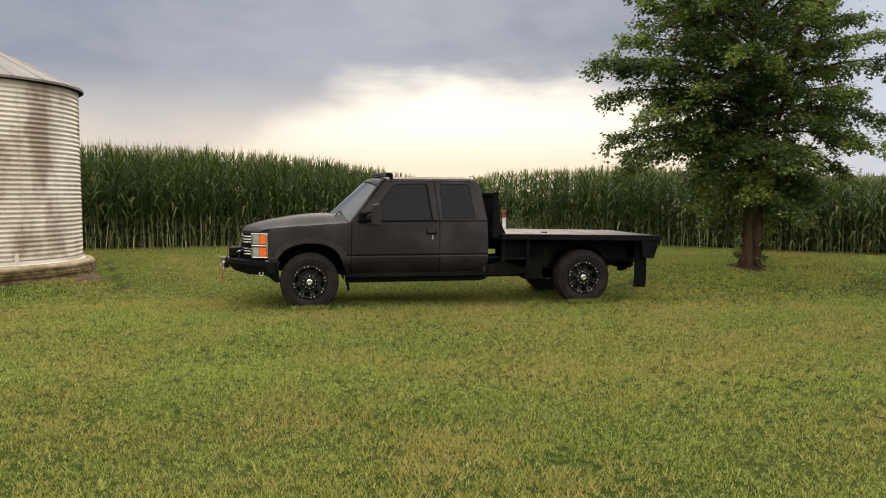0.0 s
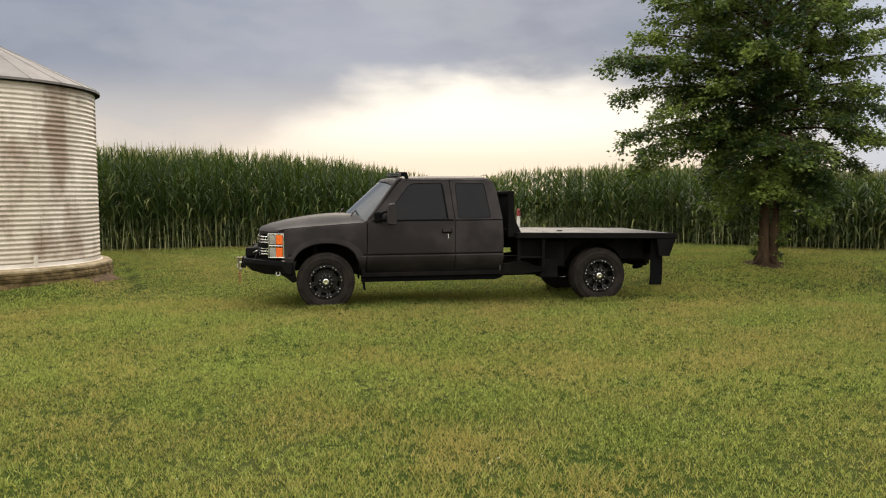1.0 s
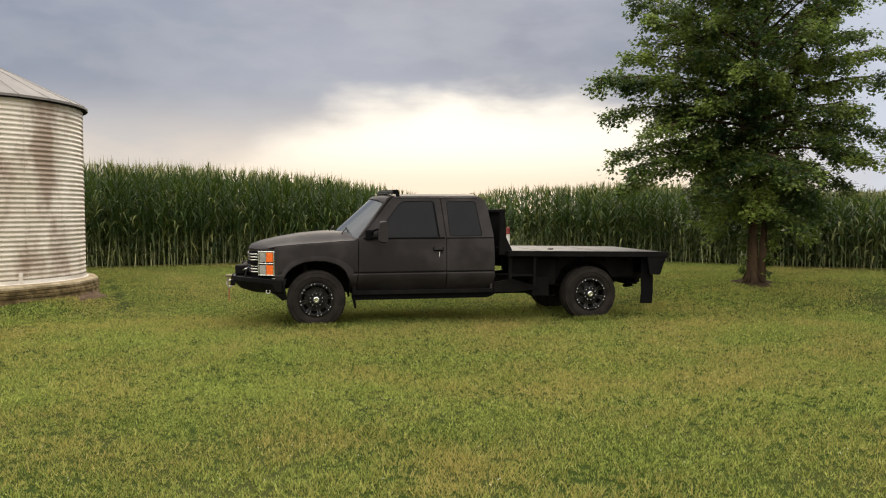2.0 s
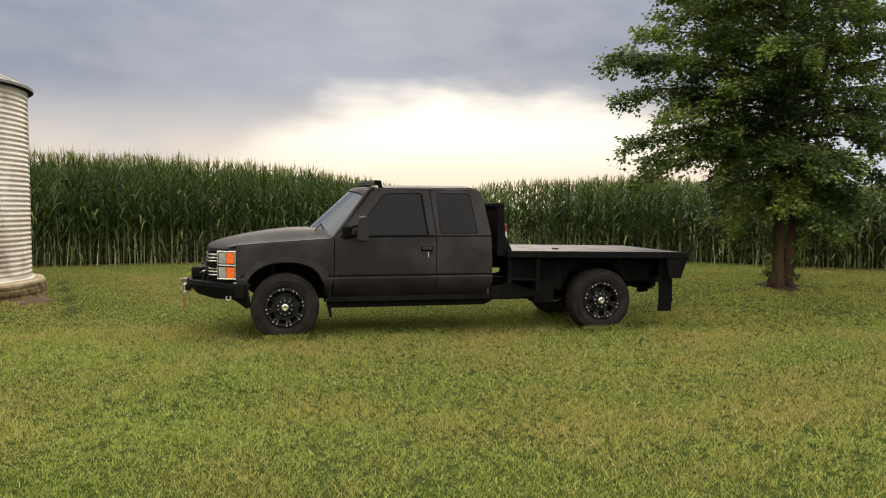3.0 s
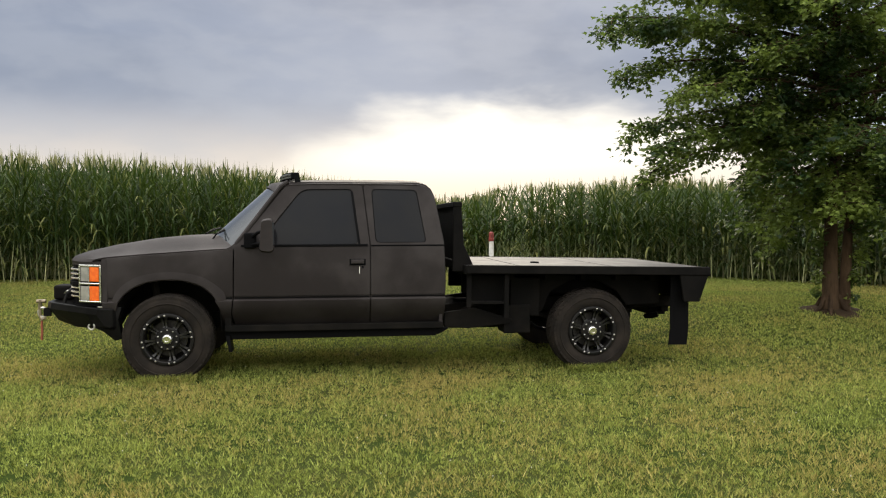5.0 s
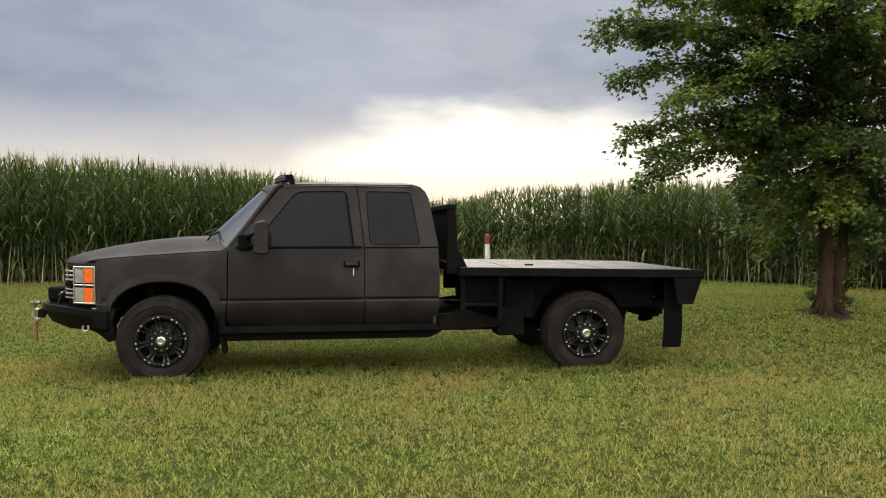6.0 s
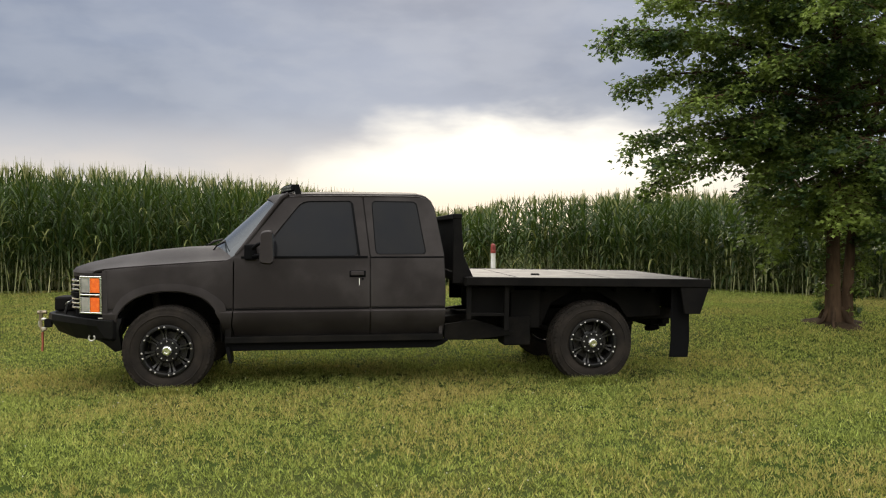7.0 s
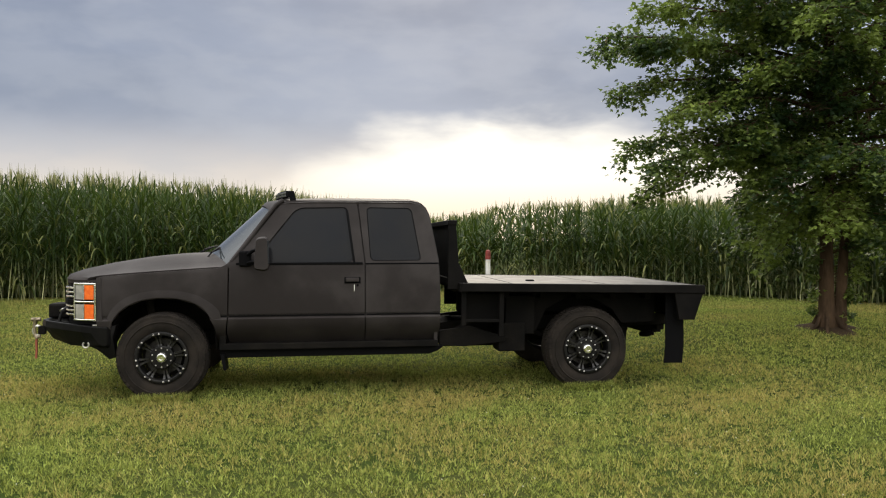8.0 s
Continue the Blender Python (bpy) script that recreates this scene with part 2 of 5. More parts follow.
# near-black end stands in for the shade between tufts
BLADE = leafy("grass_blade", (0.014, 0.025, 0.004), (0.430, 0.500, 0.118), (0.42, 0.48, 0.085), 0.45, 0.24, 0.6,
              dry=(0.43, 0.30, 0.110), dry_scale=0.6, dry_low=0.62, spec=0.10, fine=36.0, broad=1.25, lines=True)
CLOVER = material("clover_flower", (0.50, 0.49, 0.40), 0.8, grain=0.1)
# strong broad noise puts lit and shaded leaf clusters into the crown's colour
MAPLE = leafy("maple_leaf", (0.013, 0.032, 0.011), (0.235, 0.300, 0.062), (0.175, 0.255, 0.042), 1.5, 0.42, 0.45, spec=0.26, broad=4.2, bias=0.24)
CORN = leafy("corn_leaf", (0.006, 0.014, 0.003), (0.060, 0.097, 0.021), (0.102, 0.156, 0.023), 0.5, 0.27, 0.42, dry=(0.25, 0.24, 0.080), dry_scale=1.6, dry_low=0.72, spec=0.17, foot=0.10)


def stalk_material():
    """Corn stalk: straw-coloured at the foot where the sheaths have dried, green further up."""
    mat = material("corn_stalk", (0.20, 0.22, 0.105), 0.7, other=(0.36, 0.35, 0.185), scale=3, grain=0.2, random_vary=0.6, spec=0.15)
    nt = mat.node_tree
    bsdf = nt.nodes["Principled BSDF"]
    before = bsdf.inputs["Base Color"].links[0].from_socket
    sep = nt.nodes.new("ShaderNodeSeparateXYZ")
    nt.links.new(nt.nodes.new("ShaderNodeTexCoord").outputs["Object"], sep.inputs[0])
    nt.links.new(mix_node(nt, smooth_node(nt, sep.outputs[2], 0.45, 1.30), before, (0.030, 0.058, 0.016)), bsdf.inputs["Base Color"])
    return mat


STALK = stalk_material()
TASSEL = material("corn_tassel", (0.225, 0.225, 0.088), 0.8, grain=0.2, random_vary=0.3)


# ---- building helpers ----
def link_mesh(name, bm, mat):
    me = bpy.data.meshes.new(name)
    bmesh.ops.recalc_face_normals(bm, faces=bm.faces[:])
    bm.to_mesh(me)
    bm.free()
    me.materials.append(mat)
    return new(name, me)


def part(name, bm, mat, parent, label="", smooth=False):
    ob = link_mesh(name, bm, mat)
    if smooth:
        shade(ob)
    ob.parent = parent
    if parent.parent is None:
        ob.matrix_parent_inverse = Matrix.Translation(-parent.location)
    if label:
        ob["label"] = label
    return ob


def shade(ob, angle=40):
    me = ob.data
    me.polygons.foreach_set("use_smooth", [True] * len(me.polygons))
    bm = bmesh.new()
    bm.from_mesh(me)
    for e in bm.edges:
        if len(e.link_faces) == 2 and e.calc_face_angle(0) > radians(angle):
            e.smooth = False
    bm.to_mesh(me)
    bm.free()
    return ob


def raw(name, verts, faces, mat, smooth=False):
    """One mesh from arrays of vertices and of equal-sided faces."""
    verts, faces = np.asarray(verts, np.float32), np.asarray(faces, np.int32)
    me = bpy.data.meshes.new(name)
    me.vertices.add(len(verts))
    me.vertices.foreach_set("co", verts.ravel())
    me.loops.add(faces.size)
    me.loops.foreach_set("vertex_index", faces.ravel())
    me.polygons.add(len(faces))
    me.polygons.foreach_set("loop_start", np.arange(0, faces.size, faces.shape[1], dtype=np.int32))
    me.polygons.foreach_set("use_smooth", np.full(len(faces), smooth))
    me.update(calc_edges=True)
    me.materials.append(mat)
    return new(name, me)


def bevelled(bm, width, segments=2, angle=30):
    if width > 0:
        edges = [e for e in bm.edges if len(e.link_faces) == 2 and e.calc_face_angle(0) > radians(angle)]
        bmesh.ops.bevel(bm, geom=edges, offset=width, segments=segments, profile=0.5, affect="EDGES", clamp_overlap=True)
    return bm


def box(x0, y0, z0, x1, y1, z1, bevel=0.006, bm=None):
    own = bmesh.new()
    bmesh.ops.create_cube(own, size=1.0)
    for v in own.verts:
        v.co = Vector((x0 + (v.co.x + 0.5) * (x1 - x0), y0 + (v.co.y + 0.5) * (y1 - y0), z0 + (v.co.z + 0.5) * (z1 - z0)))
    bevelled(own, bevel)
    return joined(bm, own)


def joined(bm, own):
    if bm is None:
        return own
    me = bpy.data.meshes.new("join")
    own.to_mesh(me)
    own.free()
    bm.from_mesh(me)
    bpy.data.meshes.remove(me)
    return bm


def tube(points, radius, sides=10, bm=None, caps=True):
    """A round bar along points; radius one number or one for each point."""
    own = bmesh.new()
    pts = [Vector(p) for p in points]
    radii = radius if isinstance(radius, (list, tuple)) else [radius] * len(pts)
    rings = []
    for i, p in enumerate(pts):
        way = (pts[min(i + 1, len(pts) - 1)] - pts[max(i - 1, 0)]).normalized()
        side = way.orthogonal().normalized() if i == 0 else (side - way * side.dot(way)).normalized()
        other = way.cross(side)
        rings.append([own.verts.new(p + float(radii[i]) * (math.cos(2 * math.pi * k / sides) * side + math.sin(2 * math.pi * k / sides) * other)) for k in range(sides)])
    for r0, r1 in zip(rings, rings[1:]):
        for k in range(sides):
            own.faces.new((r0[k], r0[(k + 1) % sides], r1[(k + 1) % sides], r1[k]))
    if caps:
        own.faces.new(rings[0])
        own.faces.new(rings[-1])
    return joined(bm, own)


def slab(outline, y0, y1, bevel=0.006, bm=None):
    """A plate with an outline in x and z, from y0 to y1."""
    own = bmesh.new()
    face = own.faces.new([own.verts.new((x, y0, z)) for x, z in outline])
    ext = bmesh.ops.extrude_face_region(own, geom=[face])
    for v in (g for g in ext["geom"] if isinstance(g, bmesh.types.BMVert)):
        v.co.y = y1
    bmesh.ops.recalc_face_normals(own, faces=own.faces[:])
    bevelled(own, bevel)
    return joined(bm, own)


def panel(outline, holes, thick, shape, cuts=(), bevel=0.006):
    """A body panel with an outline and openings in x and z, cut at heights, bent by shape(x, z) -> y, thick along y."""
    own = bmesh.new()
    edges = []
    for loop in (outline, *holes):
        vs = [own.verts.new((x, 0, z)) for x, z in loop]
        edges += [own.edges.new((a, b)) for a, b in zip(vs, vs[1:] + vs[:1])]
    bmesh.ops.triangle_fill(own, edges=edges, use_beauty=True, use_dissolve=False)
    for z in cuts:
        bmesh.ops.bisect_plane(own, geom=own.verts[:] + own.edges[:] + own.faces[:], plane_co=(0, 0, z), plane_no=(0, 0, 1))
    faces = own.faces[:]
    ext = bmesh.ops.extrude_face_region(own, geom=faces)
    back = {g for g in ext["geom"] if isinstance(g, bmesh.types.BMVert)}
    for v in own.verts:
        v.co.y = shape(v.co.x, v.co.z) + (thick if v in back else 0.0)
    bmesh.ops.recalc_face_normals(own, faces=own.faces[:])
    if bevel:
        rim = [e for e in own.edges if len(e.link_faces) == 2 and e.calc_face_angle(0) > radians(60) and all(v not in back for v in e.verts)]
        bmesh.ops.bevel(own, geom=rim, offset=bevel, segments=2, profile=0.6, affect="EDGES", clamp_overlap=True)
    return own


def filleted(points, radius, n=4):
    """An outline with its corners rounded."""
    out = []
    for i, p in enumerate(points):
        p, a, b = Vector(p), Vector(points[i - 1]), Vector(points[(i + 1) % len(points)])
        d0, d1 = a - p, b - p
        if d0.angle(d1) > radians(165):
            out.append(tuple(p))
            continue
        r = min(radius, d0.length * 0.45, d1.length * 0.45)
        q0, q1 = p + d0.normalized() * r, p + d1.normalized() * r
        for s in np.linspace(0, 1, n):
            out.append(tuple(q0.lerp(p, s).lerp(p.lerp(q1, s), s)))
    return out


def flowing(points, n=4):
    """A smooth line through points."""
    p = [Vector(q) for q in points]
    p = [2 * p[0] - p[1]] + p + [2 * p[-1] - p[-2]]
    out = []
    for i in range(1, len(p) - 2):
        for s in np.arange(n) / n:
            a, b, c, d = p[i - 1:i + 3]
            out.append(tuple(0.5 * (2 * b + (c - a) * s + (2 * a - 5 * b + 4 * c - d) * s * s + (3 * b - a - 3 * c + d) * s ** 3)))
    return out + [tuple(p[-2])]


def loft(rows, closed=False, caps=False, bm=None):
    """A skin over rows of points."""
    own = bmesh.new()
    grid = [[own.verts.new(p) for p in row] for row in rows]
    n = len(rows[0])
    for a, b in zip(grid, grid[1:]):
        for k in range(n if closed else n - 1):
            own.faces.new((a[k], a[(k + 1) % n], b[(k + 1) % n], b[k]))
    if caps:
        own.faces.new(grid[0])
        own.faces.new(grid[-1])
    return joined(bm, own)


def thickened(bm, t):
    bmesh.ops.recalc_face_normals(bm, faces=bm.faces[:])
    bmesh.ops.solidify(bm, geom=bm.faces[:], thickness=t)
    return bm


def lathe(profile, axis_at, sides=48, bm=None):
    """A turned shape about an axis along y; profile of (radius, y)."""
    cx, cy, cz = axis_at
    rows = [[(cx + r * math.cos(a), cy + y, cz + r * math.sin(a)) for a in np.arange(sides) * 2 * math.pi / sides] for r, y in profile]
    return loft(rows, closed=True, bm=bm)


def thing(name, at, label, category, group="", kind=""):
    ob = new(name)
    ob.location = at
    return tagged(ob, label, category, group, kind)


def steps(lo, hi, v):
    s = min(max((v - lo) / (hi - lo), 0.0), 1.0)
    return s * s * (3 - 2 * s)


def ground_z(x, y):
    """The lawn: level round the truck, a low rise towards the bin, the tree and the corn."""
    return float(ground_zs(x, y))


def ground_zs(x, y):
    f = lambda lo, hi, v: (lambda s: s * s * (3 - 2 * s))(np.clip((v - lo) / (hi - lo), 0, 1))
    bumps = 0.008 * np.sin(x * 1.7 + 0.6 * np.sin(y)) * np.sin(y * 1.3 + 1.0)
    corn_side = (0.29 + 0.06 * f(0.0, 4.0, x)) * f(1.0, 8.0, y)
    tree_side = 0.38 * f(-0.6, 2.2, y) * f(4.6, 7.2, x)
    bin_side = 0.25 * f(0.3, 3.0, y) * f(-2.6, -4.4, x)
    return -0.004 + np.maximum(np.maximum(corn_side, tree_side), bin_side) + bumps


# ---- ground ----
def make_ground():
    xs = np.concatenate([[-1500, -400, -120, -50], np.linspace(-26, 30, 181), [50, 120, 400, 1500]])
    ys = np.concatenate([[-1500, -400, -120, -50], np.linspace(-22, 26, 151), [50, 120, 400, 1500]])
    gx, gy = np.meshgrid(xs, ys)
    gz = ground_zs(gx, gy)
    n, w = gx.size, len(xs)
    i = np.arange(n).reshape(gx.shape)
    quads = np.stack([i[:-1, :-1], i[:-1, 1:], i[1:, 1:], i[1:, :-1]], -1).reshape(-1, 4)
    ob = raw("ground", np.stack([gx, gy, gz], -1).reshape(-1, 3), quads, TURF, True)
    tagged(ob, "mown green lawn with dry brownish patches", "lawn", kind="structure")


make_ground()


# ---- pickup truck with a flat bed ----
NEAR, MID = 0.02, 1.0          # near flank and middle line
HUB_Z, TYRE_R, BASE = 0.392, 0.405, 4.0


def flank(x, z):
    """How far the near flank stands in, at a height: tuck below, crease, waist, leaning glasshouse."""
    if z > 1.235:
        return NEAR + 0.012 + (z - 1.235) * 0.24
    if z > 0.775:
        return NEAR + 0.012 * ((z - 1.0) / 0.23) ** 2
    if z > 0.748:
        return NEAR + 0.022
    if z > 0.732:
        return NEAR - 0.006 + 0.028 * (z - 0.732) / 0.016
    return NEAR - 0.006 + 0.20 * (0.732 - z) + 1.25 * max(0.0, 0.68 - z) ** 1.4


def mirrored(bm):
    own = bm.copy()
    for v in own.verts:
        v.co.y = 2 * MID - v.co.y
    bmesh.ops.reverse_faces(own, faces=own.faces[:])
    return own


CUTS = (0.52, 0.58, 0.64, 0.70, 0.732, 0.748, 0.749, 0.774, 0.776, 0.85, 0.92, 1.0, 1.08, 1.15, 1.2, 1.235, 1.4, 1.6)

truck = thing("pickup_truck", (2.0, 1.0, 0.0), "matte black extended-cab pickup truck with a flat bed", "pickup truck")


def both(name, bm, mat, label="", smooth=True, parent=None):
    far = mirrored(bm)
    a = part(name, bm, mat, parent or truck, label, smooth)
    part(name, far, mat, parent or truck, label, smooth)
    return a


def make_cab():
    shell = [(0.58, 0.45), (0.60, 1.27), (0.70, 1.40), (0.985, 1.775), (1.04, 1.815), (1.20, 1.835), (2.30, 1.835), (2.385, 1.815), (2.435, 1.77), (2.468, 1.70), (2.545, 1.27), (2.56, 0.90), (2.55, 0.46)]
    door_gap = [(0.84, 1.25), (1.04, 1.52), (1.20, 1.735), (1.27, 1.75), (1.65, 1.755), (1.74, 1.26)]
    rear_gap = [(1.88, 1.27), (1.865, 1.76), (2.280, 1.755), (2.352, 1.275)]
    sh = lambda x, z: flank(x, z) + 0.022
    both("cab_side", panel(shell, [door_gap, rear_gap], 0.05, sh, CUTS, 0.0), PAINT)
    # door with its window frame
    door = [(0.585, 0.475), (0.572, 0.60), (0.592, 0.76), (0.600, 1.235), (0.655, 1.285), (1.055, 1.785), (1.12, 1.805), (1.755, 1.812),
            (1.775, 1.79), (1.838, 1.235), (1.838, 0.49), (1.825, 0.475)]
    window = [(0.80, 1.245), (1.02, 1.525), (1.185, 1.735), (1.25, 1.765), (1.655, 1.77), (1.68, 1.75), (1.742, 1.248)]
    window = filleted(window, 0.06)
    both("door", panel(door, [window], 0.03, flank, CUTS, 0.005), PAINT)
    pane = [(0.82, 1.235), (1.03, 1.52), (1.19, 1.728), (1.25, 1.757), (1.652, 1.762), (1.672, 1.745), (1.735, 1.235)]
    both("door_window", panel(filleted(pane, 0.055), [], 0.006, lambda x, z: flank(x, max(z, 1.236)) + 0.014, (1.4, 1.6), 0.0), TINT, "dark tinted window glass")
    def gasket(loop, lift):
        c = sum((Vector(p) for p in loop), Vector((0, 0))) / len(loop)
        inner = [tuple(Vector(p) + (c - Vector(p)).normalized() * 0.006) for p in loop]
        return panel(loop, [inner], 0.006, lambda x, z: flank(x, max(z, 1.236)) + lift, (1.4, 1.6), 0.0)

    both("window_gasket", gasket(window, 0.004), TRIM)
    # rubber run at the back edge of the door glass
    both("window_seal", panel([(1.668, 1.745), (1.688, 1.745), (1.752, 1.25), (1.732, 1.25)], [], 0.012, lambda x, z: flank(x, max(z, 1.236)) - 0.003, (1.4, 1.6), 0.002), TRIM)
    both("belt_moulding", panel([(0.66, 1.228), (0.66, 1.25), (1.82, 1.25), (1.82, 1.228)], [], 0.02, lambda x, z: flank(x, 1.236) - 0.006, (), 0.003), TRIM)
    # panel behind the door
    quarter = [(1.850, 0.475), (1.850, 1.235), (1.788, 1.79), (1.80, 1.812), (2.29, 1.815), (2.37, 1.797), (2.425, 1.755), (2.462, 1.685), (2.535, 1.26), (2.552, 0.90), (2.545, 0.50), (2.52, 0.475)]
    rear = [(1.893, 1.262), (1.862, 1.745), (1.885, 1.77), (2.265, 1.765), (2.295, 1.742), (2.372, 1.280), (2.352, 1.262)]
    both("rear_quarter", panel(quarter, [filleted(rear, 0.045)], 0.03, flank, CUTS, 0.005), PAINT)
    pane2 = [(1.90, 1.268), (1.869, 1.742), (1.888, 1.763), (2.263, 1.758), (2.288, 1.738), (2.364, 1.286), (2.347, 1.268)]
    both("quarter_window", panel(filleted(pane2, 0.042), [], 0.006, lambda x, z: flank(x, z) + 0.006, (1.4, 1.6), 0.0), TINT, "dark tinted window glass")
    both("window_gasket", gasket(filleted(rear, 0.045), -0.001), TRIM)
    seam = [(1.85, 1.228), (1.85, 1.243), (2.54, 1.243), (2.542, 1.228)]
    both("belt_moulding", panel(seam, [], 0.012, lambda x, z: flank(x, 1.236) - 0.003, (), 0.002), TRIM)
    # dark crease along the flank
    for x0, x1 in ((0.47, 0.578), (0.597, 1.834), (1.856, 2.553)):
        both("crease_line", panel([(x0, 0.753), (x0, 0.765), (x1, 0.765), (x1, 0.753)], [], 0.01, lambda x, z: NEAR + 0.0165, (), 0.0), TRIM, "", False)
    # roof skin, crowned
    rows = []
    for x, dz, inset in ((0.945, -0.075, 0.03), (0.99, -0.035, 0.0), (1.10, -0.012, 0.0), (1.30, 0.0, 0.0), (1.75, 0.003, 0.0), (2.15, 0.0, 0.0), (2.30, -0.004, 0.0), (2.375, -0.020, 0.005), (2.428, -0.052, 0.02), (2.460, -0.105, 0.03)):
        row = []
        for u in np.linspace(-1, 1, 21):
            z = 1.878 + dz - 0.050 * abs(u) ** 5 - 0.012 * u * u
            row.append((x - 0.12 * (1 - abs(u) ** 2.2) * steps(1.30, 0.95, x), MID + u * (0.835 - inset), z))
        rows.append(row)
    part("roof", thickened(loft(rows), 0.03), PAINT, truck, "", True)
    # back wall of the cab with a window
    def rear_x(z):
        return float(np.interp(z, (0.47, 0.9, 1.26, 1.685, 1.755, 1.797), (2.532, 2.540, 2.522, 2.448, 2.410, 2.355)))

    back = [[(rear_x(z), y, z) for y in np.linspace(0.10 + max(0, z - 1.235) * 0.2, 1.90 - max(0, z - 1.235) * 0.2, 9)] for z in (0.47, 0.9, 1.2, 1.45, 1.68, 1.75, 1.785)]
    part("cab_back", thickened(loft(back), 0.03), PAINT, truck)
    part("back_window", thickened(loft([[(rear_x(z) + 0.008, y, z) for y in np.linspace(0.45, 1.55, 5)] for z in (1.3, 1.5, 1.68)]), 0.006), TINT, truck, "dark tinted window glass")
    part("cab_floor", box(0.5, 0.08, 0.44, 2.54, 1.92, 0.50), FRAME, truck)
    part("firewall", box(0.50, 0.10, 0.45, 0.56, 1.90, 1.12), FRAME, truck)
    # windshield, bowed forward
    rows = []
    for s in np.linspace(-0.07, 1, 8):
        row = []
        for u in np.linspace(-1, 1, 17):
            bow = 0.40 * (1 - abs(u) ** 2.2)
            x = 0.665 + 0.375 * s - bow * (1 - 0.60 * s)
            row.append((x, MID + u * (0.945 - 0.125 * s), 1.268 + 0.545 * s + 0.03 * (1 - u * u)))
        rows.append(row)
    part("windshield", thickened(loft(rows), 0.006), SHIELD, truck, "reflective windshield glass", True)
    # strip over the glass and the pillars beside it
    both("windshield_pillar", tube([(0.62, 0.055, 1.262), (0.80, 0.090, 1.50), (1.015, 0.168, 1.79), (1.08, 0.19, 1.835)], 0.021, 8), PAINT)
    both("cowl_corner", panel([(0.47, 1.188), (0.56, 1.230), (0.668, 1.312), (0.662, 1.24), (0.598, 1.20)], [], 0.06, lambda x, z: flank(x, min(z, 1.235)) + 0.004 + 0.3 * max(0, z - 1.235), (1.235,), 0.004), PAINT)
    # wipers and cowl
    cowl = [[(0.66 - 0.42 * (1 - abs(u) ** 2.2) - dx, MID + u * 0.86, 1.225 + dz - 0.05 * u ** 4) for u in np.linspace(-1, 1, 15)] for dx, dz in ((0.0, 0.03), (0.06, 0.045), (0.14, 0.05))]
    part("cowl", thickened(loft(cowl), 0.02), PAINT, truck)
    for y0, y1 in ((0.30, 0.80), (0.85, 1.40)):
        x = 0.66 - 0.40 * (1 - abs(y0 - MID) ** 2.2)
        wiper = part("wiper", tube([(x - 0.07, y0, 1.30), (x - 0.04, y0 + 0.03, 1.345), (x + 0.02, (y0 + y1) / 2, 1.385), (x + 0.035, y1, 1.40)], 0.008, 6), TRIM, truck)
        part("blade", tube([(x - 0.01, y0 + 0.03, 1.365), (x + 0.0, (y0 + y1) / 2, 1.39), (x + 0.03, y1 + 0.05, 1.385)], 0.006, 5), TRIM, wiper)


PLAN = ((-0.515, 0.022), (-0.56, 0.034), (-0.63, 0.062), (-0.70, 0.098), (-0.77, 0.145), (-0.835, 0.205), (-0.89, 0.29), (-0.925, 0.42), (-0.945, 0.60), (-0.955, 0.80), (-0.957, 1.0))


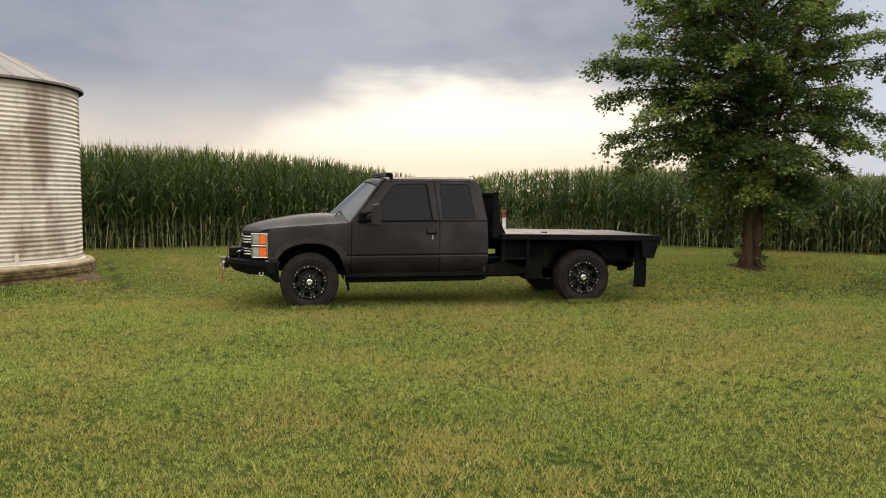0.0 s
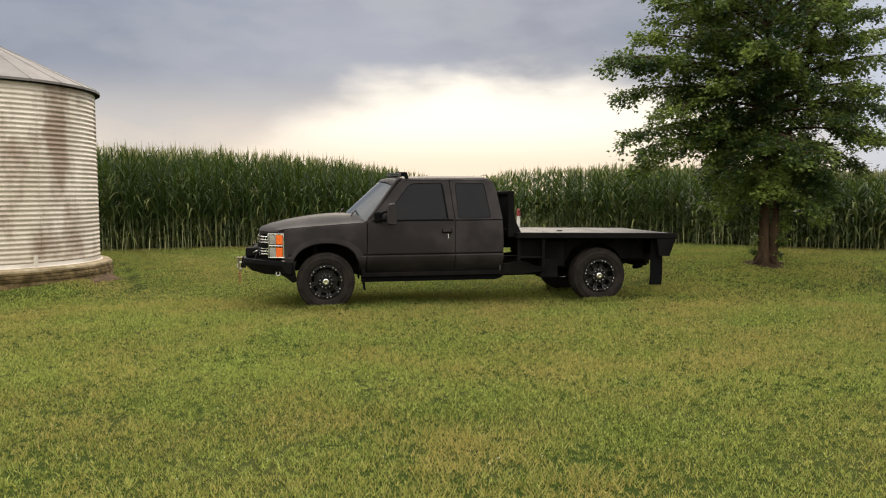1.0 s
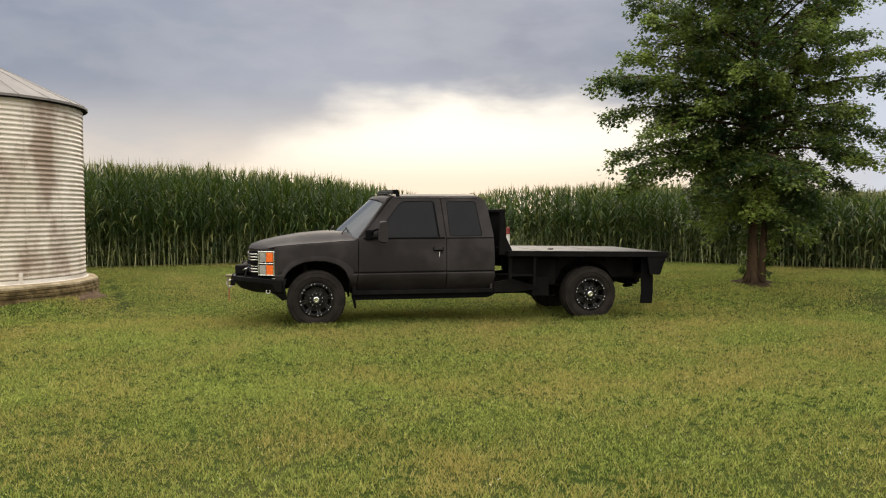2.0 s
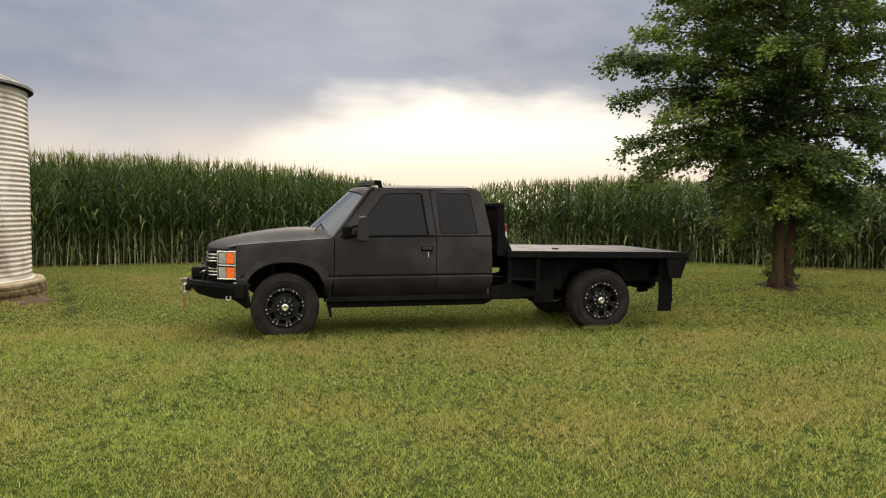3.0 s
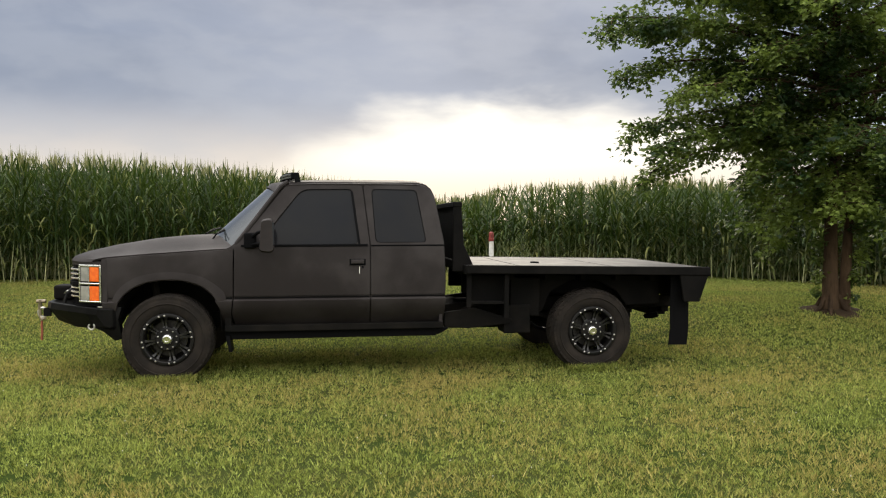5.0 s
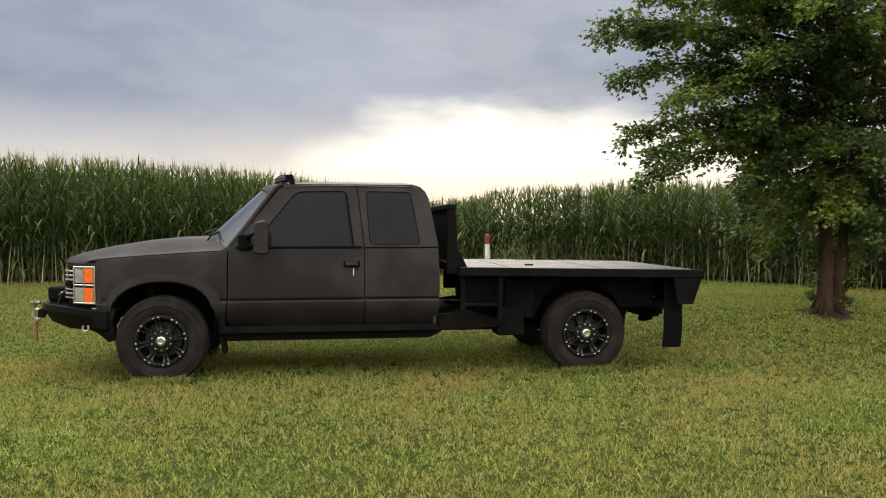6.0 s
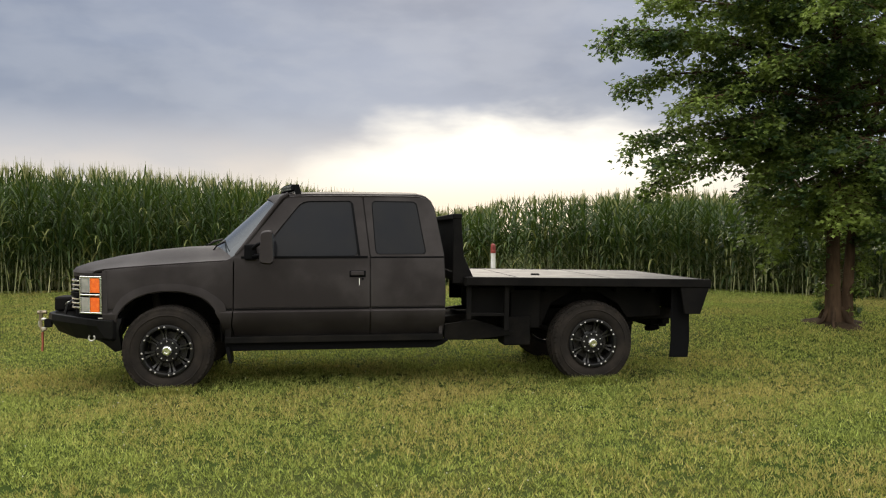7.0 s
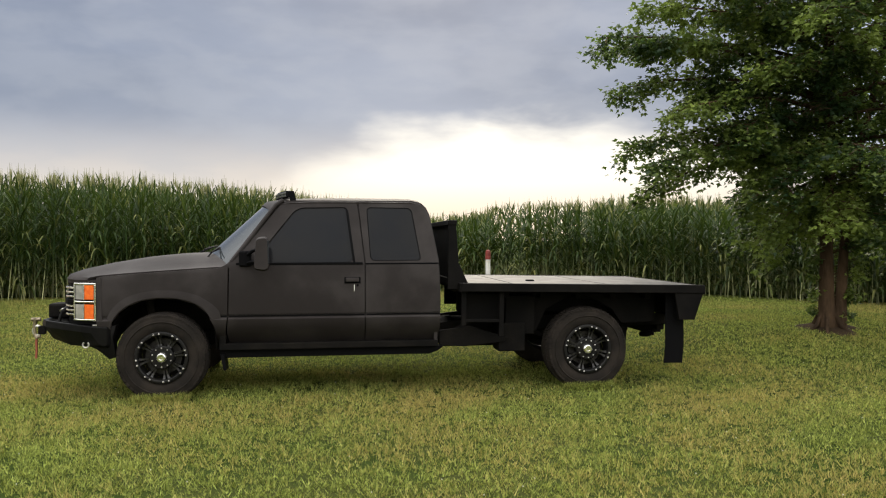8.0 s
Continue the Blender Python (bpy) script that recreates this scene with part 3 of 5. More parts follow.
def make_front():
    # bonnet: crowned skin with a rolled nose
    prof = ((-0.945, 1.080), (-0.955, 1.110), (-0.925, 1.140), (-0.81, 1.182), (-0.57, 1.238), (-0.24, 1.292), (0.02, 1.318), (0.18, 1.326), (0.285, 1.330))
    edge = ((-0.625, 1.078), (-0.645, 1.100), (-0.625, 1.124), (-0.55, 1.140), (-0.42, 1.153), (-0.16, 1.172), (0.12, 1.190), (0.37, 1.206), (0.635, 1.218))
    rows = []
    for (xc, zc), (xe, ze) in zip(prof, edge):
        row = []
        for u in np.linspace(-1, 1, 29):
            a = abs(u)
            f = 1 - a ** 3.2
            lip = 0.018 * steps(0.93, 0.84, a) * (1 if zc > 1.13 else 0.3)
            full = float(np.interp(1 - a * 0.945, [q[1] for q in PLAN], [q[0] for q in PLAN]))
            nose = (full + 0.957) / 0.35
            keep = steps(-0.3, -0.9, xc)
            bow = (1 - a ** 2.3) * (1 - keep) + (1 - nose) * keep
            row.append((xe + (xc - xe) * bow, MID + u * 0.945, ze + (zc - ze) * (0.25 * f + 0.75 * steps(1.0, 0.62, a)) + lip * 0.4))
        rows.append(row)
    part("hood", thickened(loft(rows), 0.02), PAINT, truck, "", True)
    # front wings with wheel arches
    arch = [(-0.445, 0.655), (-0.43, 0.72), (-0.37, 0.80), (-0.29, 0.862), (-0.17, 0.91), (-0.02, 0.930), (0.14, 0.922), (0.30, 0.872), (0.40, 0.79), (0.466, 0.66), (0.486, 0.46)]
    wing = [(-0.555, 0.665), (-0.56, 0.73), (-0.56, 1.120), (-0.53, 1.130), (-0.16, 1.160), (0.30, 1.190), (0.588, 1.205), (0.582, 0.76), (0.560, 0.60), (0.572, 0.45)] + arch[::-1]
    both("front_fender", panel(wing, [], 0.03, flank, CUTS, 0.005), PAINT)
    # flared lip over the arch
    outer = [(-0.50, 0.665), (-0.455, 0.80), (-0.375, 0.92), (-0.28, 0.99), (-0.17, 1.025), (-0.02, 1.042), (0.14, 1.035), (0.30, 1.000), (0.42, 0.92), (0.520, 0.775), (0.548, 0.47)]
    arch, outer = flowing(arch), flowing(outer)
    rows = []
    for s, dy in ((0.0, 0.004), (0.15, -0.0005), (0.40, -0.005), (0.75, -0.010), (0.93, -0.011), (1.0, -0.004), (0.99, 0.03)):
        row = []
        for (ox, oz), (ax, az) in zip(outer, arch):
            z = oz + (az - oz) * s
            row.append((ox + (ax - ox) * s, NEAR + 0.004 + 0.20 * max(0.0, 0.732 - z) + 1.25 * max(0.0, 0.68 - z) ** 1.4 + dy, z))
        rows.append(row)
    both("fender_flare", loft(rows), PAINT)
    # dark liner inside the arch
    liner = [[(x * 0.985, y, z * 0.985) for x, z in arch] for y in (NEAR + 0.03, 0.20, 0.42, 0.60)]
    both("wheel_liner", loft(liner), FRAME)
    part("inner_bay", box(-0.52, 0.60, 0.55, 0.52, 1.40, 1.10), FRAME, truck)
    both("shock_absorber", tube([(-0.16, 0.28, 0.92), (-0.10, 0.30, 0.50)], 0.035, 8), FRAME)


def plan_at(s, out=0.0):
    """A point of the curved front, s along it from the near corner (0) to the middle (1), and set out by some metres."""
    k = min(int(s * 10), 9)
    (x0, y0), (x1, y1) = PLAN[k], PLAN[k + 1]
    f = s * 10 - k
    n = Vector((-(y1 - y0), (x1 - x0), 0)).normalized()
    return Vector((x0 + (x1 - x0) * f, y0 + (y1 - y0) * f, 0)) + n * out


def front_strip(s0, s1, z0, z1, out, thick, n=6, bevel=0.003):
    rows = []
    for s in np.linspace(s0, s1, n):
        a, b = plan_at(s, out), plan_at(s, out - thick)
        rows.append([(a.x, a.y, z0), (a.x, a.y, z1), (b.x, b.y, z1), (b.x, b.y, z0)])
    bm = loft(rows, closed=True, caps=True)
    bmesh.ops.recalc_face_normals(bm, faces=bm.faces[:])
    return bevelled(bm, bevel, 1, 50)


def make_face():
    both("fender_corner", front_strip(0.0, 0.103, 0.69, 1.122, 0.003, 0.02, 4, 0.0), PAINT)
    both("lamp_header", front_strip(0.0, 1.0, 1.070, 1.104, -0.003, 0.02, 11, 0.0), PAINT)
    both("front_panel", front_strip(0.05, 1.0, 0.70, 1.085, -0.012, 0.03, 11, 0), TRIM, "", False)
    both("headlamp", front_strip(0.11, 0.405, 0.735, 1.072, 0.0, 0.015, 8), TRIM, "stacked headlamp with amber corner lenses", False)
    for side in (0, 1):
        turn = mirrored if side else (lambda b: b)
        own = [o for o in truck.children if o.name.startswith("headlamp")][side]
        for z0, z1 in ((0.925, 1.055), (0.750, 0.880)):
            part("corner_lens", turn(front_strip(0.135, 0.258, z0, z1, 0.014, 0.02, 4)), AMBER, own, "orange plastic lens")
            part("main_lens", turn(front_strip(0.270, 0.392, z0, z1, 0.012, 0.02, 5)), CLEAR, own, "silvery clear lens")
        for z0, z1 in ((1.056, 1.074), (0.896, 0.910), (0.733, 0.748)):
            part("bezel", turn(front_strip(0.10, 0.415, z0, z1, 0.018, 0.02, 8)), CHROME, own, "chrome bezel")
        for s0, s1 in ((0.10, 0.125), (0.260, 0.268), (0.400, 0.415)):
            part("bezel", turn(front_strip(s0, s1, 0.748, 1.056, 0.018, 0.02, 3)), CHROME, own, "chrome bezel")
        for z in (0.775, 0.815, 0.855, 0.94, 0.98, 1.02):
            part("grille_bar", turn(front_strip(0.425, 1.0, z, z + 0.017, 0.016, 0.02, 8)), CHROME, truck, "chrome grille bar")
        part("grille_bar", turn(front_strip(0.425, 1.0, 0.885, 0.920, 0.022, 0.03, 8)), TRIM, truck)


def make_bumper():
    rows = []
    for y, xf, xb, zt, zb in ((0.015, -0.60, -0.47, 0.685, 0.52), (0.06, -0.70, -0.44, 0.695, 0.50), (0.20, -0.90, -0.44, 0.705, 0.50), (0.36, -1.10, -0.44, 0.715, 0.545), (0.44, -1.155, -0.44, 0.72, 0.58), (1.0, -1.16, -0.44, 0.72, 0.585)):
        rows.append([(xf, y, zt), (xf - 0.008, y, zt - 0.06), (xf + 0.06, y, zb), (xb - 0.02, y, zb - 0.02), (xb, y, zb), (xb, y, zt - 0.01)])
    full = rows + [[(x, 2 * MID - y, z) for x, y, z in row] for row in rows[-2::-1]]
    bm = loft(full, closed=True, caps=True)
    bmesh.ops.recalc_face_normals(bm, faces=bm.faces[:])
    bumper = part("front_bumper", bevelled(bm, 0.008), GLOSS, truck, "black steel winch bumper")
    both("bumper_wing", slab([(-0.64, 0.51), (-0.48, 0.69), (-0.40, 0.69), (-0.43, 0.58), (-0.40, 0.40), (-0.46, 0.385), (-0.56, 0.47)], 0.05, 0.16), GLOSS)
    # thin bright strip along the near end of the top edge
    part("top_lip", box(-0.60, 0.03, 0.690, -0.45, 0.06, 0.700, 0.002), BARE, bumper, "thin bright metal edge")
    for y in (0.42, 1.58):
        ring = tube([(-1.20 + 0.035 * math.cos(a), y, 0.615 + 0.045 * math.sin(a)) for a in np.linspace(0.6, 2 * math.pi - 0.6, 12)], 0.014, 8)
        part("shackle", ring, BARE, bumper, "bare metal shackle")
        part("shackle_tab", box(-1.19, y - 0.015, 0.58, -1.12, y + 0.015, 0.66), STEEL, bumper)
    ring = tube([(-0.655 + 0.026 * math.cos(a), 0.030, 0.520 + 0.026 * math.sin(a)) for a in np.linspace(2.2, 7.2, 12)], 0.008, 8)
    part("tow_eye", ring, BARE, bumper, "bright metal tow eye")
    winch = part("winch", box(-1.13, 0.50, 0.725, -0.95, 0.74, 0.860, 0.02), STEEL, truck, "black electric winch on the bumper")
    part("motor", tube([(-1.04, 0.74, 0.79), (-1.04, 1.45, 0.79)], 0.062, 16), STEEL, winch)
    part("gearbox", box(-1.10, 1.42, 0.73, -0.97, 1.60, 0.86, 0.02), STEEL, winch)
    part("clutch_lever", tube([(-1.02, 0.49, 0.79), (-0.99, 0.46, 0.81), (-0.93, 0.46, 0.825)], 0.009, 8), BARE, winch, "bright metal lever")
    part("brush_bar", tube([(-0.98, 0.34, 0.71), (-0.96, 0.36, 0.80), (-0.93, 0.45, 0.84), (-0.93, 1.55, 0.84), (-0.96, 1.64, 0.80), (-0.98, 1.66, 0.71)], 0.014, 10), GLOSS, truck)
    # fairlead, hook and red strap
    lead = part("fairlead", box(-1.205, 0.70, 0.59, -1.165, 1.05, 0.71, 0.012), STEEL, bumper)
    hook = part("tow_hook", tube([(-1.215, 0.42, 0.735), (-1.225, 0.42, 0.65), (-1.222, 0.42, 0.585), (-1.205, 0.42, 0.545), (-1.18, 0.42, 0.56), (-1.185, 0.42, 0.60)], [0.020, 0.016, 0.016, 0.020, 0.016, 0.010], 8), HOOK, truck, "dull metal winch hook")
    part("hook_eye", tube([(-1.25, 0.42, 0.72), (-1.17, 0.42, 0.72)], 0.018, 10), HOOK, hook)
    part("pull_strap", loft([[(x - w, 0.408, z), (x + w, 0.408, z), (x + w, 0.432, z), (x - w, 0.432, z)] for x, z, w in ((-1.205, 0.57, 0.006), (-1.209, 0.50, 0.0075), (-1.206, 0.43, 0.0065), (-1.211, 0.38, 0.008), (-1.209, 0.355, 0.005))], closed=True, caps=True), RED, hook, "faded red pull strap")


def make_wheel():
    """One wheel standing with its outer face at y = 0, hub at the origin."""
    wheel = new("wheel")
    prof = [(0.232, 0.055), (0.235, 0.028), (0.262, 0.012), (0.30, 0.004), (0.345, 0.006), (0.375, 0.018), (0.392, 0.034), (0.399, 0.06), (0.401, 0.13), (0.401, 0.16), (0.399, 0.23), (0.392, 0.252), (0.36, 0.27), (0.30, 0.275), (0.232, 0.25)]
    bm = lathe(prof, (0, 0, 0), 64)
    # tread blocks over the crown and the shoulder
    for k in range(46):
        a = k * 2 * math.pi / 46
        for y0, y1, r0, r1, off in ((0.012, 0.058, 0.366, 0.399, 0.0), (0.062, 0.125, 0.396, 0.408, 0.5), (0.13, 0.17, 0.396, 0.409, 0.0), (0.175, 0.225, 0.396, 0.408, 0.5), (0.23, 0.262, 0.374, 0.400, 0.0)):
            b = a + off * 2 * math.pi / 46
            w = 0.048
            vs = []
            for rr, ww in ((r0, w), (r1 if y0 > 0.03 else r1 + 0.004, w * 0.86)):
                for yy in (y0, y1):
                    for s in (-0.5, 0.5):
                        ang = b + s * ww / 0.4 + (0.012 if yy == y1 else -0.012)
                        rad = rr if not (y0 < 0.03 and yy == y0 and rr > 0.38) else 0.386
                        vs.append(bm.verts.new((rad * math.cos(ang), yy, rad * math.sin(ang))))
            for f in ((4, 5, 7, 6), (0, 1, 5, 4), (2, 6, 7, 3), (0, 4, 6, 2), (1, 3, 7, 5)):
                bm.faces.new([vs[i] for i in f])
    tyre = link_mesh("tyre", bm, RUBBER)
    shade(tyre, 35)
    tyre["label"] = "dusty black all-terrain tyre"
    # raised sidewall ring
    ring = link_mesh("sidewall_rib", lathe([(0.318, 0.0045), (0.322, -0.002), (0.328, -0.002), (0.332, 0.0045)], (0, 0, 0), 64), RUBBER)
    shade(ring)
    # rim barrel and outer lip
    prof = [(0.236, 0.050), (0.240, 0.020), (0.236, 0.008), (0.226, 0.004), (0.212, 0.005), (0.205, 0.012), (0.202, 0.030), (0.200, 0.05), (0.198, 0.16), (0.215, 0.21), (0.232, 0.24)]
    rim = link_mesh("rim", lathe(prof, (0, 0, 0), 64), RIM)
    shade(rim, 35)
    rim["label"] = "matte black alloy rim with studs"
    brake = link_mesh("brake_disc", lathe([(0.02, 0.125), (0.165, 0.125), (0.165, 0.15), (0.02, 0.15)], (0, 0, 0), 32), BRAKE)
    shield = link_mesh("dust_shield", lathe([(0.02, 0.165), (0.199, 0.165), (0.199, 0.175), (0.02, 0.175)], (0, 0, 0), 32), FRAME)
    # eight double spokes
    for k in range(8):
        a0 = 2 * math.pi * (k + 0.25) / 8
        bm = bmesh.new()
        for s in (-1, 1):
            own = bmesh.new()
            quads = []
            for r, w, off, y in ((0.070, 0.0085, 0.0100, 0.040), (0.12, 0.0075, 0.0115, 0.058), (0.165, 0.0080, 0.0150, 0.058), (0.190, 0.0105, 0.0200, 0.050), (0.203, 0.014, 0.0260, 0.040)):
                c, sn = math.cos(a0), math.sin(a0)
                q = []
                for t, dy in ((-w, 0.0), (w, 0.0), (w * 0.8, 0.035), (-w * 0.8, 0.035)):
                    u = s * off + t
                    q.append(own.verts.new((r * c - u * sn, y + dy, r * sn + u * c)))
                quads.append(q)
            for p, q in zip(quads, quads[1:]):
                for i in range(4):
                    own.faces.new((p[i], p[(i + 1) % 4], q[(i + 1) % 4], q[i]))
            bm = joined(bm, own)
        spoke = link_mesh("spoke", bm, SPOKE)
        spoke.parent = wheel
    hub = link_mesh("hub", lathe([(0.001, 0.026), (0.098, 0.028), (0.107, 0.036), (0.109, 0.07), (0.08, 0.09)], (0, 0, 0), 32), RIM)
    cap = link_mesh("hub_cap", lathe([(0.001, -0.004), (0.016, -0.004), (0.019, -0.010), (0.034, -0.010), (0.041, -0.004), (0.050, 0.008), (0.052, 0.034)], (0, 0, 0), 24), CHROME)
    cap["label"] = "chrome hub cap"
    shade(cap)
    for n, r, ring_y in ((16, 0.2185, 0.001), (10, 0.086, 0.024)):
        for k in range(n):
            a = (2 * math.pi * (k // 2 + 0.25 + (0.07 if k % 2 else -0.07) * 2) / 8) if n == 16 else 2 * math.pi * (k + 0.5) / 10
            own = bmesh.new()
            bmesh.ops.create_icosphere(own, subdivisions=1, radius=0.0108 if n == 16 else 0.0085)
            for v in own.verts:
                v.co = Vector((v.co.x + r * math.cos(a), v.co.y * 0.8 + ring_y, v.co.z + r * math.sin(a)))
            nut = link_mesh("lug_nut" if n == 10 else "rim_stud", own, BARE)
            nut.parent = wheel
    for o in (tyre, ring, rim, brake, shield, hub, cap):
        o.parent = wheel
    return wheel


def make_wheels():
    first = make_wheel()
    spots = [(0.0, 0.0, 0.0, 0), (BASE, 0.0, 28.0, 0), (0.0, 2.0, 0.0, 180), (BASE, 2.0, 50.0, 180)]
    for k, (x, y, spin, turn) in enumerate(spots):
        m = pose(x - 2.0, y - 1.0, HUB_Z, 0, spin, turn)
        w = first if k == 0 else copy_thing(first, m)
        w.parent = truck
        w.matrix_basis = m


def make_fittings():
    # mirror on a double arm
    shell = filleted([(0.868, 1.480), (0.962, 1.492), (0.972, 1.200), (0.945, 1.180), (0.850, 1.192)], 0.032, 5)
    mirror = part("door_mirror", bevelled(loft([[(x + dx, y, 1.335 + (z - 1.335) * k) for x, z in shell] for y, k, dx in ((-0.290, 0.90, 0.004), (-0.275, 0.97, 0.001), (-0.245, 1.0, 0.0), (-0.13, 1.0, 0.0), (-0.10, 0.96, 0.0))], closed=True, caps=True), 0.004, 1, 50), PAINT, truck, "tall black towing mirror", True)
    part("mirror_glass", box(0.958, -0.270, 1.225, 0.9705, -0.125, 1.455, 0.002), SHIELD, mirror, "mirror glass")
    part("mirror_arm", tube([(0.74, 0.05, 1.30), (0.82, -0.06, 1.36), (0.89, -0.14, 1.38)], 0.016, 8), TRIM, mirror)
    part("mirror_arm", tube([(0.74, 0.05, 1.24), (0.82, -0.06, 1.26), (0.89, -0.14, 1.26)], 0.016, 8), TRIM, mirror)
    part("mirror_base", box(0.69, 0.0, 1.215, 0.80, 0.06, 1.36, 0.015), TRIM, mirror)
    far = part("door_mirror", bevelled(loft([[(0.905, y, 1.475), (1.0, y, 1.49), (1.018, y, 1.22), (0.99, y, 1.185), (0.905, y, 1.20)] for y in (2.10, 2.285)], closed=True, caps=True), 0.02, 2), TRIM, truck, "tall black towing mirror")
    part("mirror_arm", tube([(0.74, 1.95, 1.30), (0.82, 2.06, 1.34), (0.92, 2.14, 1.36)], 0.016, 8), TRIM, far)
    # door handles
    for y, s in ((flank(1.7, 1.06), -1), (2 * MID - flank(1.7, 1.06), 1)):
        handle = part("door_handle", box(1.650, min(y, y + s * 0.006), 1.052, 1.800, max(y, y + s * 0.006), 1.112, 0.004), TRIM, truck)
        part("grip", box(1.662, min(y + s * 0.004, y + s * 0.026), 1.068, 1.785, max(y + s * 0.004, y + s * 0.026), 1.106, 0.007), PAINT, handle)
        part("keyhole", tube([(1.772, y + s * 0.002, 1.035), (1.772, y + s * 0.010, 1.035)], 0.010, 10), TRIM, handle)
    part("paint_scratch", panel([(1.738, 1.040), (1.745, 1.040), (1.744, 0.985), (1.739, 0.970)], [], 0.002, lambda x, z: flank(x, z) - 0.002, (), 0.0), WHITE, truck, "white scratch below the handle")
    # running board with its lip
    both("running_board", slab([(0.50, 0.375), (0.54, 0.362), (2.46, 0.362), (2.54, 0.39), (2.60, 0.43), (2.60, 0.440), (0.50, 0.440)], 0.135, 0.25, 0.008), TRIM, "black running board", False)
    part("rocker", box(0.56, 0.16, 0.40, 2.55, 0.24, 0.50, 0.01), TRIM, truck)
    both("mud_guard", slab([(0.505, 0.40), (0.545, 0.40), (0.562, 0.25), (0.535, 0.25)], 0.10, 0.28, 0.004), TRIM, "", False)
    # light bar on the roof
    def bowed(x0, x1, z0, z1, y0=0.24, y1=1.76):
        rows = []
        for y in np.linspace(y0, y1, 13):
            b = 0.03 - 0.16 * (1 - abs(y - MID) ** 2 / 0.62)
            rows.append([(x0 + b, y, z0), (x1 + b, y, z0), (x1 + b, y, z1), (x0 + b, y, z1)])
        bm = loft(rows, closed=True, caps=True)
        bmesh.ops.recalc_face_normals(bm, faces=bm.faces[:])
        return bevelled(bm, 0.003, 1, 50)

    bar = part("light_bar", bowed(1.095, 1.155, 1.868, 1.922), TRIM, truck, "black curved roof light bar")
    for z0, z1 in ((1.873, 1.893), (1.897, 1.917)):
        part("lens", bowed(1.088, 1.096, z0, z1, 0.27, 1.73), LED, bar, "dark lamp lens")
    for k in range(4):
        part("cooling_fin", bowed(1.103 + 0.013 * k, 1.107 + 0.013 * k, 1.923, 1.930, 0.27, 1.73), TRIM, bar)
    for y in (0.205, 1.765):
        part("bracket", slab([(1.145, 1.83), (1.20, 1.83), (1.190, 1.88), (1.180, 1.925), (1.145, 1.925), (1.140, 1.87)], y, y + 0.02, 0.003), TRIM, bar)
    # aerial
    part("aerial", tube([(0.30, 1.80, 1.25), (0.34, 1.81, 1.60)], 0.003, 5), TRIM, truck)


make_cab()
make_front()
make_face()
make_bumper()
make_wheels()
make_fittings()


# ---- chassis under the bed ----
def make_chassis():
    for y in (0.55, 1.37):
        part("frame_rail", slab([(0.3, 0.44), (2.6, 0.44), (3.2, 0.52), (4.7, 0.56), (5.05, 0.56), (5.05, 0.68), (3.1, 0.68), (2.5, 0.60), (0.3, 0.58)], y, y + 0.08, 0.008), FRAME, truck)
    for x in (2.75, 3.35, 4.55, 4.95):
        part("cross_member", box(x, 0.6, 0.50, x + 0.08, 1.42, 0.62), FRAME, truck)
    part("rear_axle", tube([(BASE, 0.20, 0.385), (BASE, 1.80, 0.385)], 0.045, 12), FRAME, truck)
    part("differential", lathe([(0.02, -0.16), (0.12, -0.12), (0.17, 0.0), (0.12, 0.12), (0.02, 0.16)], (BASE, 1.0, 0.385), 20), FRAME, truck)
    part("front_axle", tube([(0.0, 0.20, 0.39), (0.0, 1.80, 0.39)], 0.05, 12), FRAME, truck)
    part("drive_shaft", tube([(1.6, 1.0, 0.48), (BASE - 0.1, 1.0, 0.40)], 0.04, 10), FRAME, truck)
    for y in (0.44, 1.49):
        for k in range(4):
            n = 0.62 - 0.10 * k
            pts = [(BASE + u * n, y, 0.43 + 0.012 * k + 0.16 * (u * n / 0.62) ** 2) for u in np.linspace(-1, 1, 9)]
            part("leaf_spring", tube(pts, 0.014, 6), FRAME, truck)
        part("shock_absorber", tube([(BASE + 0.12, y, 0.40), (BASE + 0.34, y + 0.05, 0.74)], 0.028, 8), FRAME, truck)
    # tank and boxes behind the cab
    part("fuel_tank", box(2.62, 0.62, 0.36, 3.30, 1.30, 0.62, 0.05), FRAME, truck)
    part("step_plate", slab([(2.56, 0.44), (2.80, 0.42), (3.20, 0.46), (3.24, 0.50), (2.86, 0.62), (2.56, 0.58)], 0.16, 0.20, 0.006), FRAME, truck)
    part("battery_box", box(3.15, 0.18, 0.36, 3.42, 0.48, 0.64, 0.015), FRAME, truck)
    part("exhaust_pipe", tube([(2.3, 1.55, 0.42), (3.4, 1.56, 0.42), (3.8, 1.60, 0.60), (4.3, 1.62, 0.58), (4.8, 1.70, 0.47)], 0.038, 10), FRAME, truck)
    part("brace", tube([(2.60, 0.30, 0.50), (2.95, 0.28, 0.68)], 0.022, 8), FRAME, truck)
    part("hitch", box(4.86, 0.70, 0.46, 5.04, 1.30, 0.54, 0.01), FRAME, truck)
    part("hitch_ball", tube([(4.92, 0.62, 0.47), (4.86, 0.66, 0.45), (4.84, 0.75, 0.44)], 0.03, 10), FRAME, truck)
    part("brake_hose", tube([(3.0, 0.34, 0.66), (3.06, 0.32, 0.74), (3.16, 0.30, 0.78), (3.28, 0.34, 0.72)], 0.012, 6), TRIM, truck)


BED_TILT = 1.0      # degrees, front up


def tipped(bm):
    """Tips bed parts about the hinge at the tail."""
    m = Matrix.Translation((4.85, 0, 0.70)) @ Matrix.Rotation(radians(BED_TILT), 4, "Y") @ Matrix.Translation((-4.85, 0, -0.70))
    bm.transform(m)
    return bm


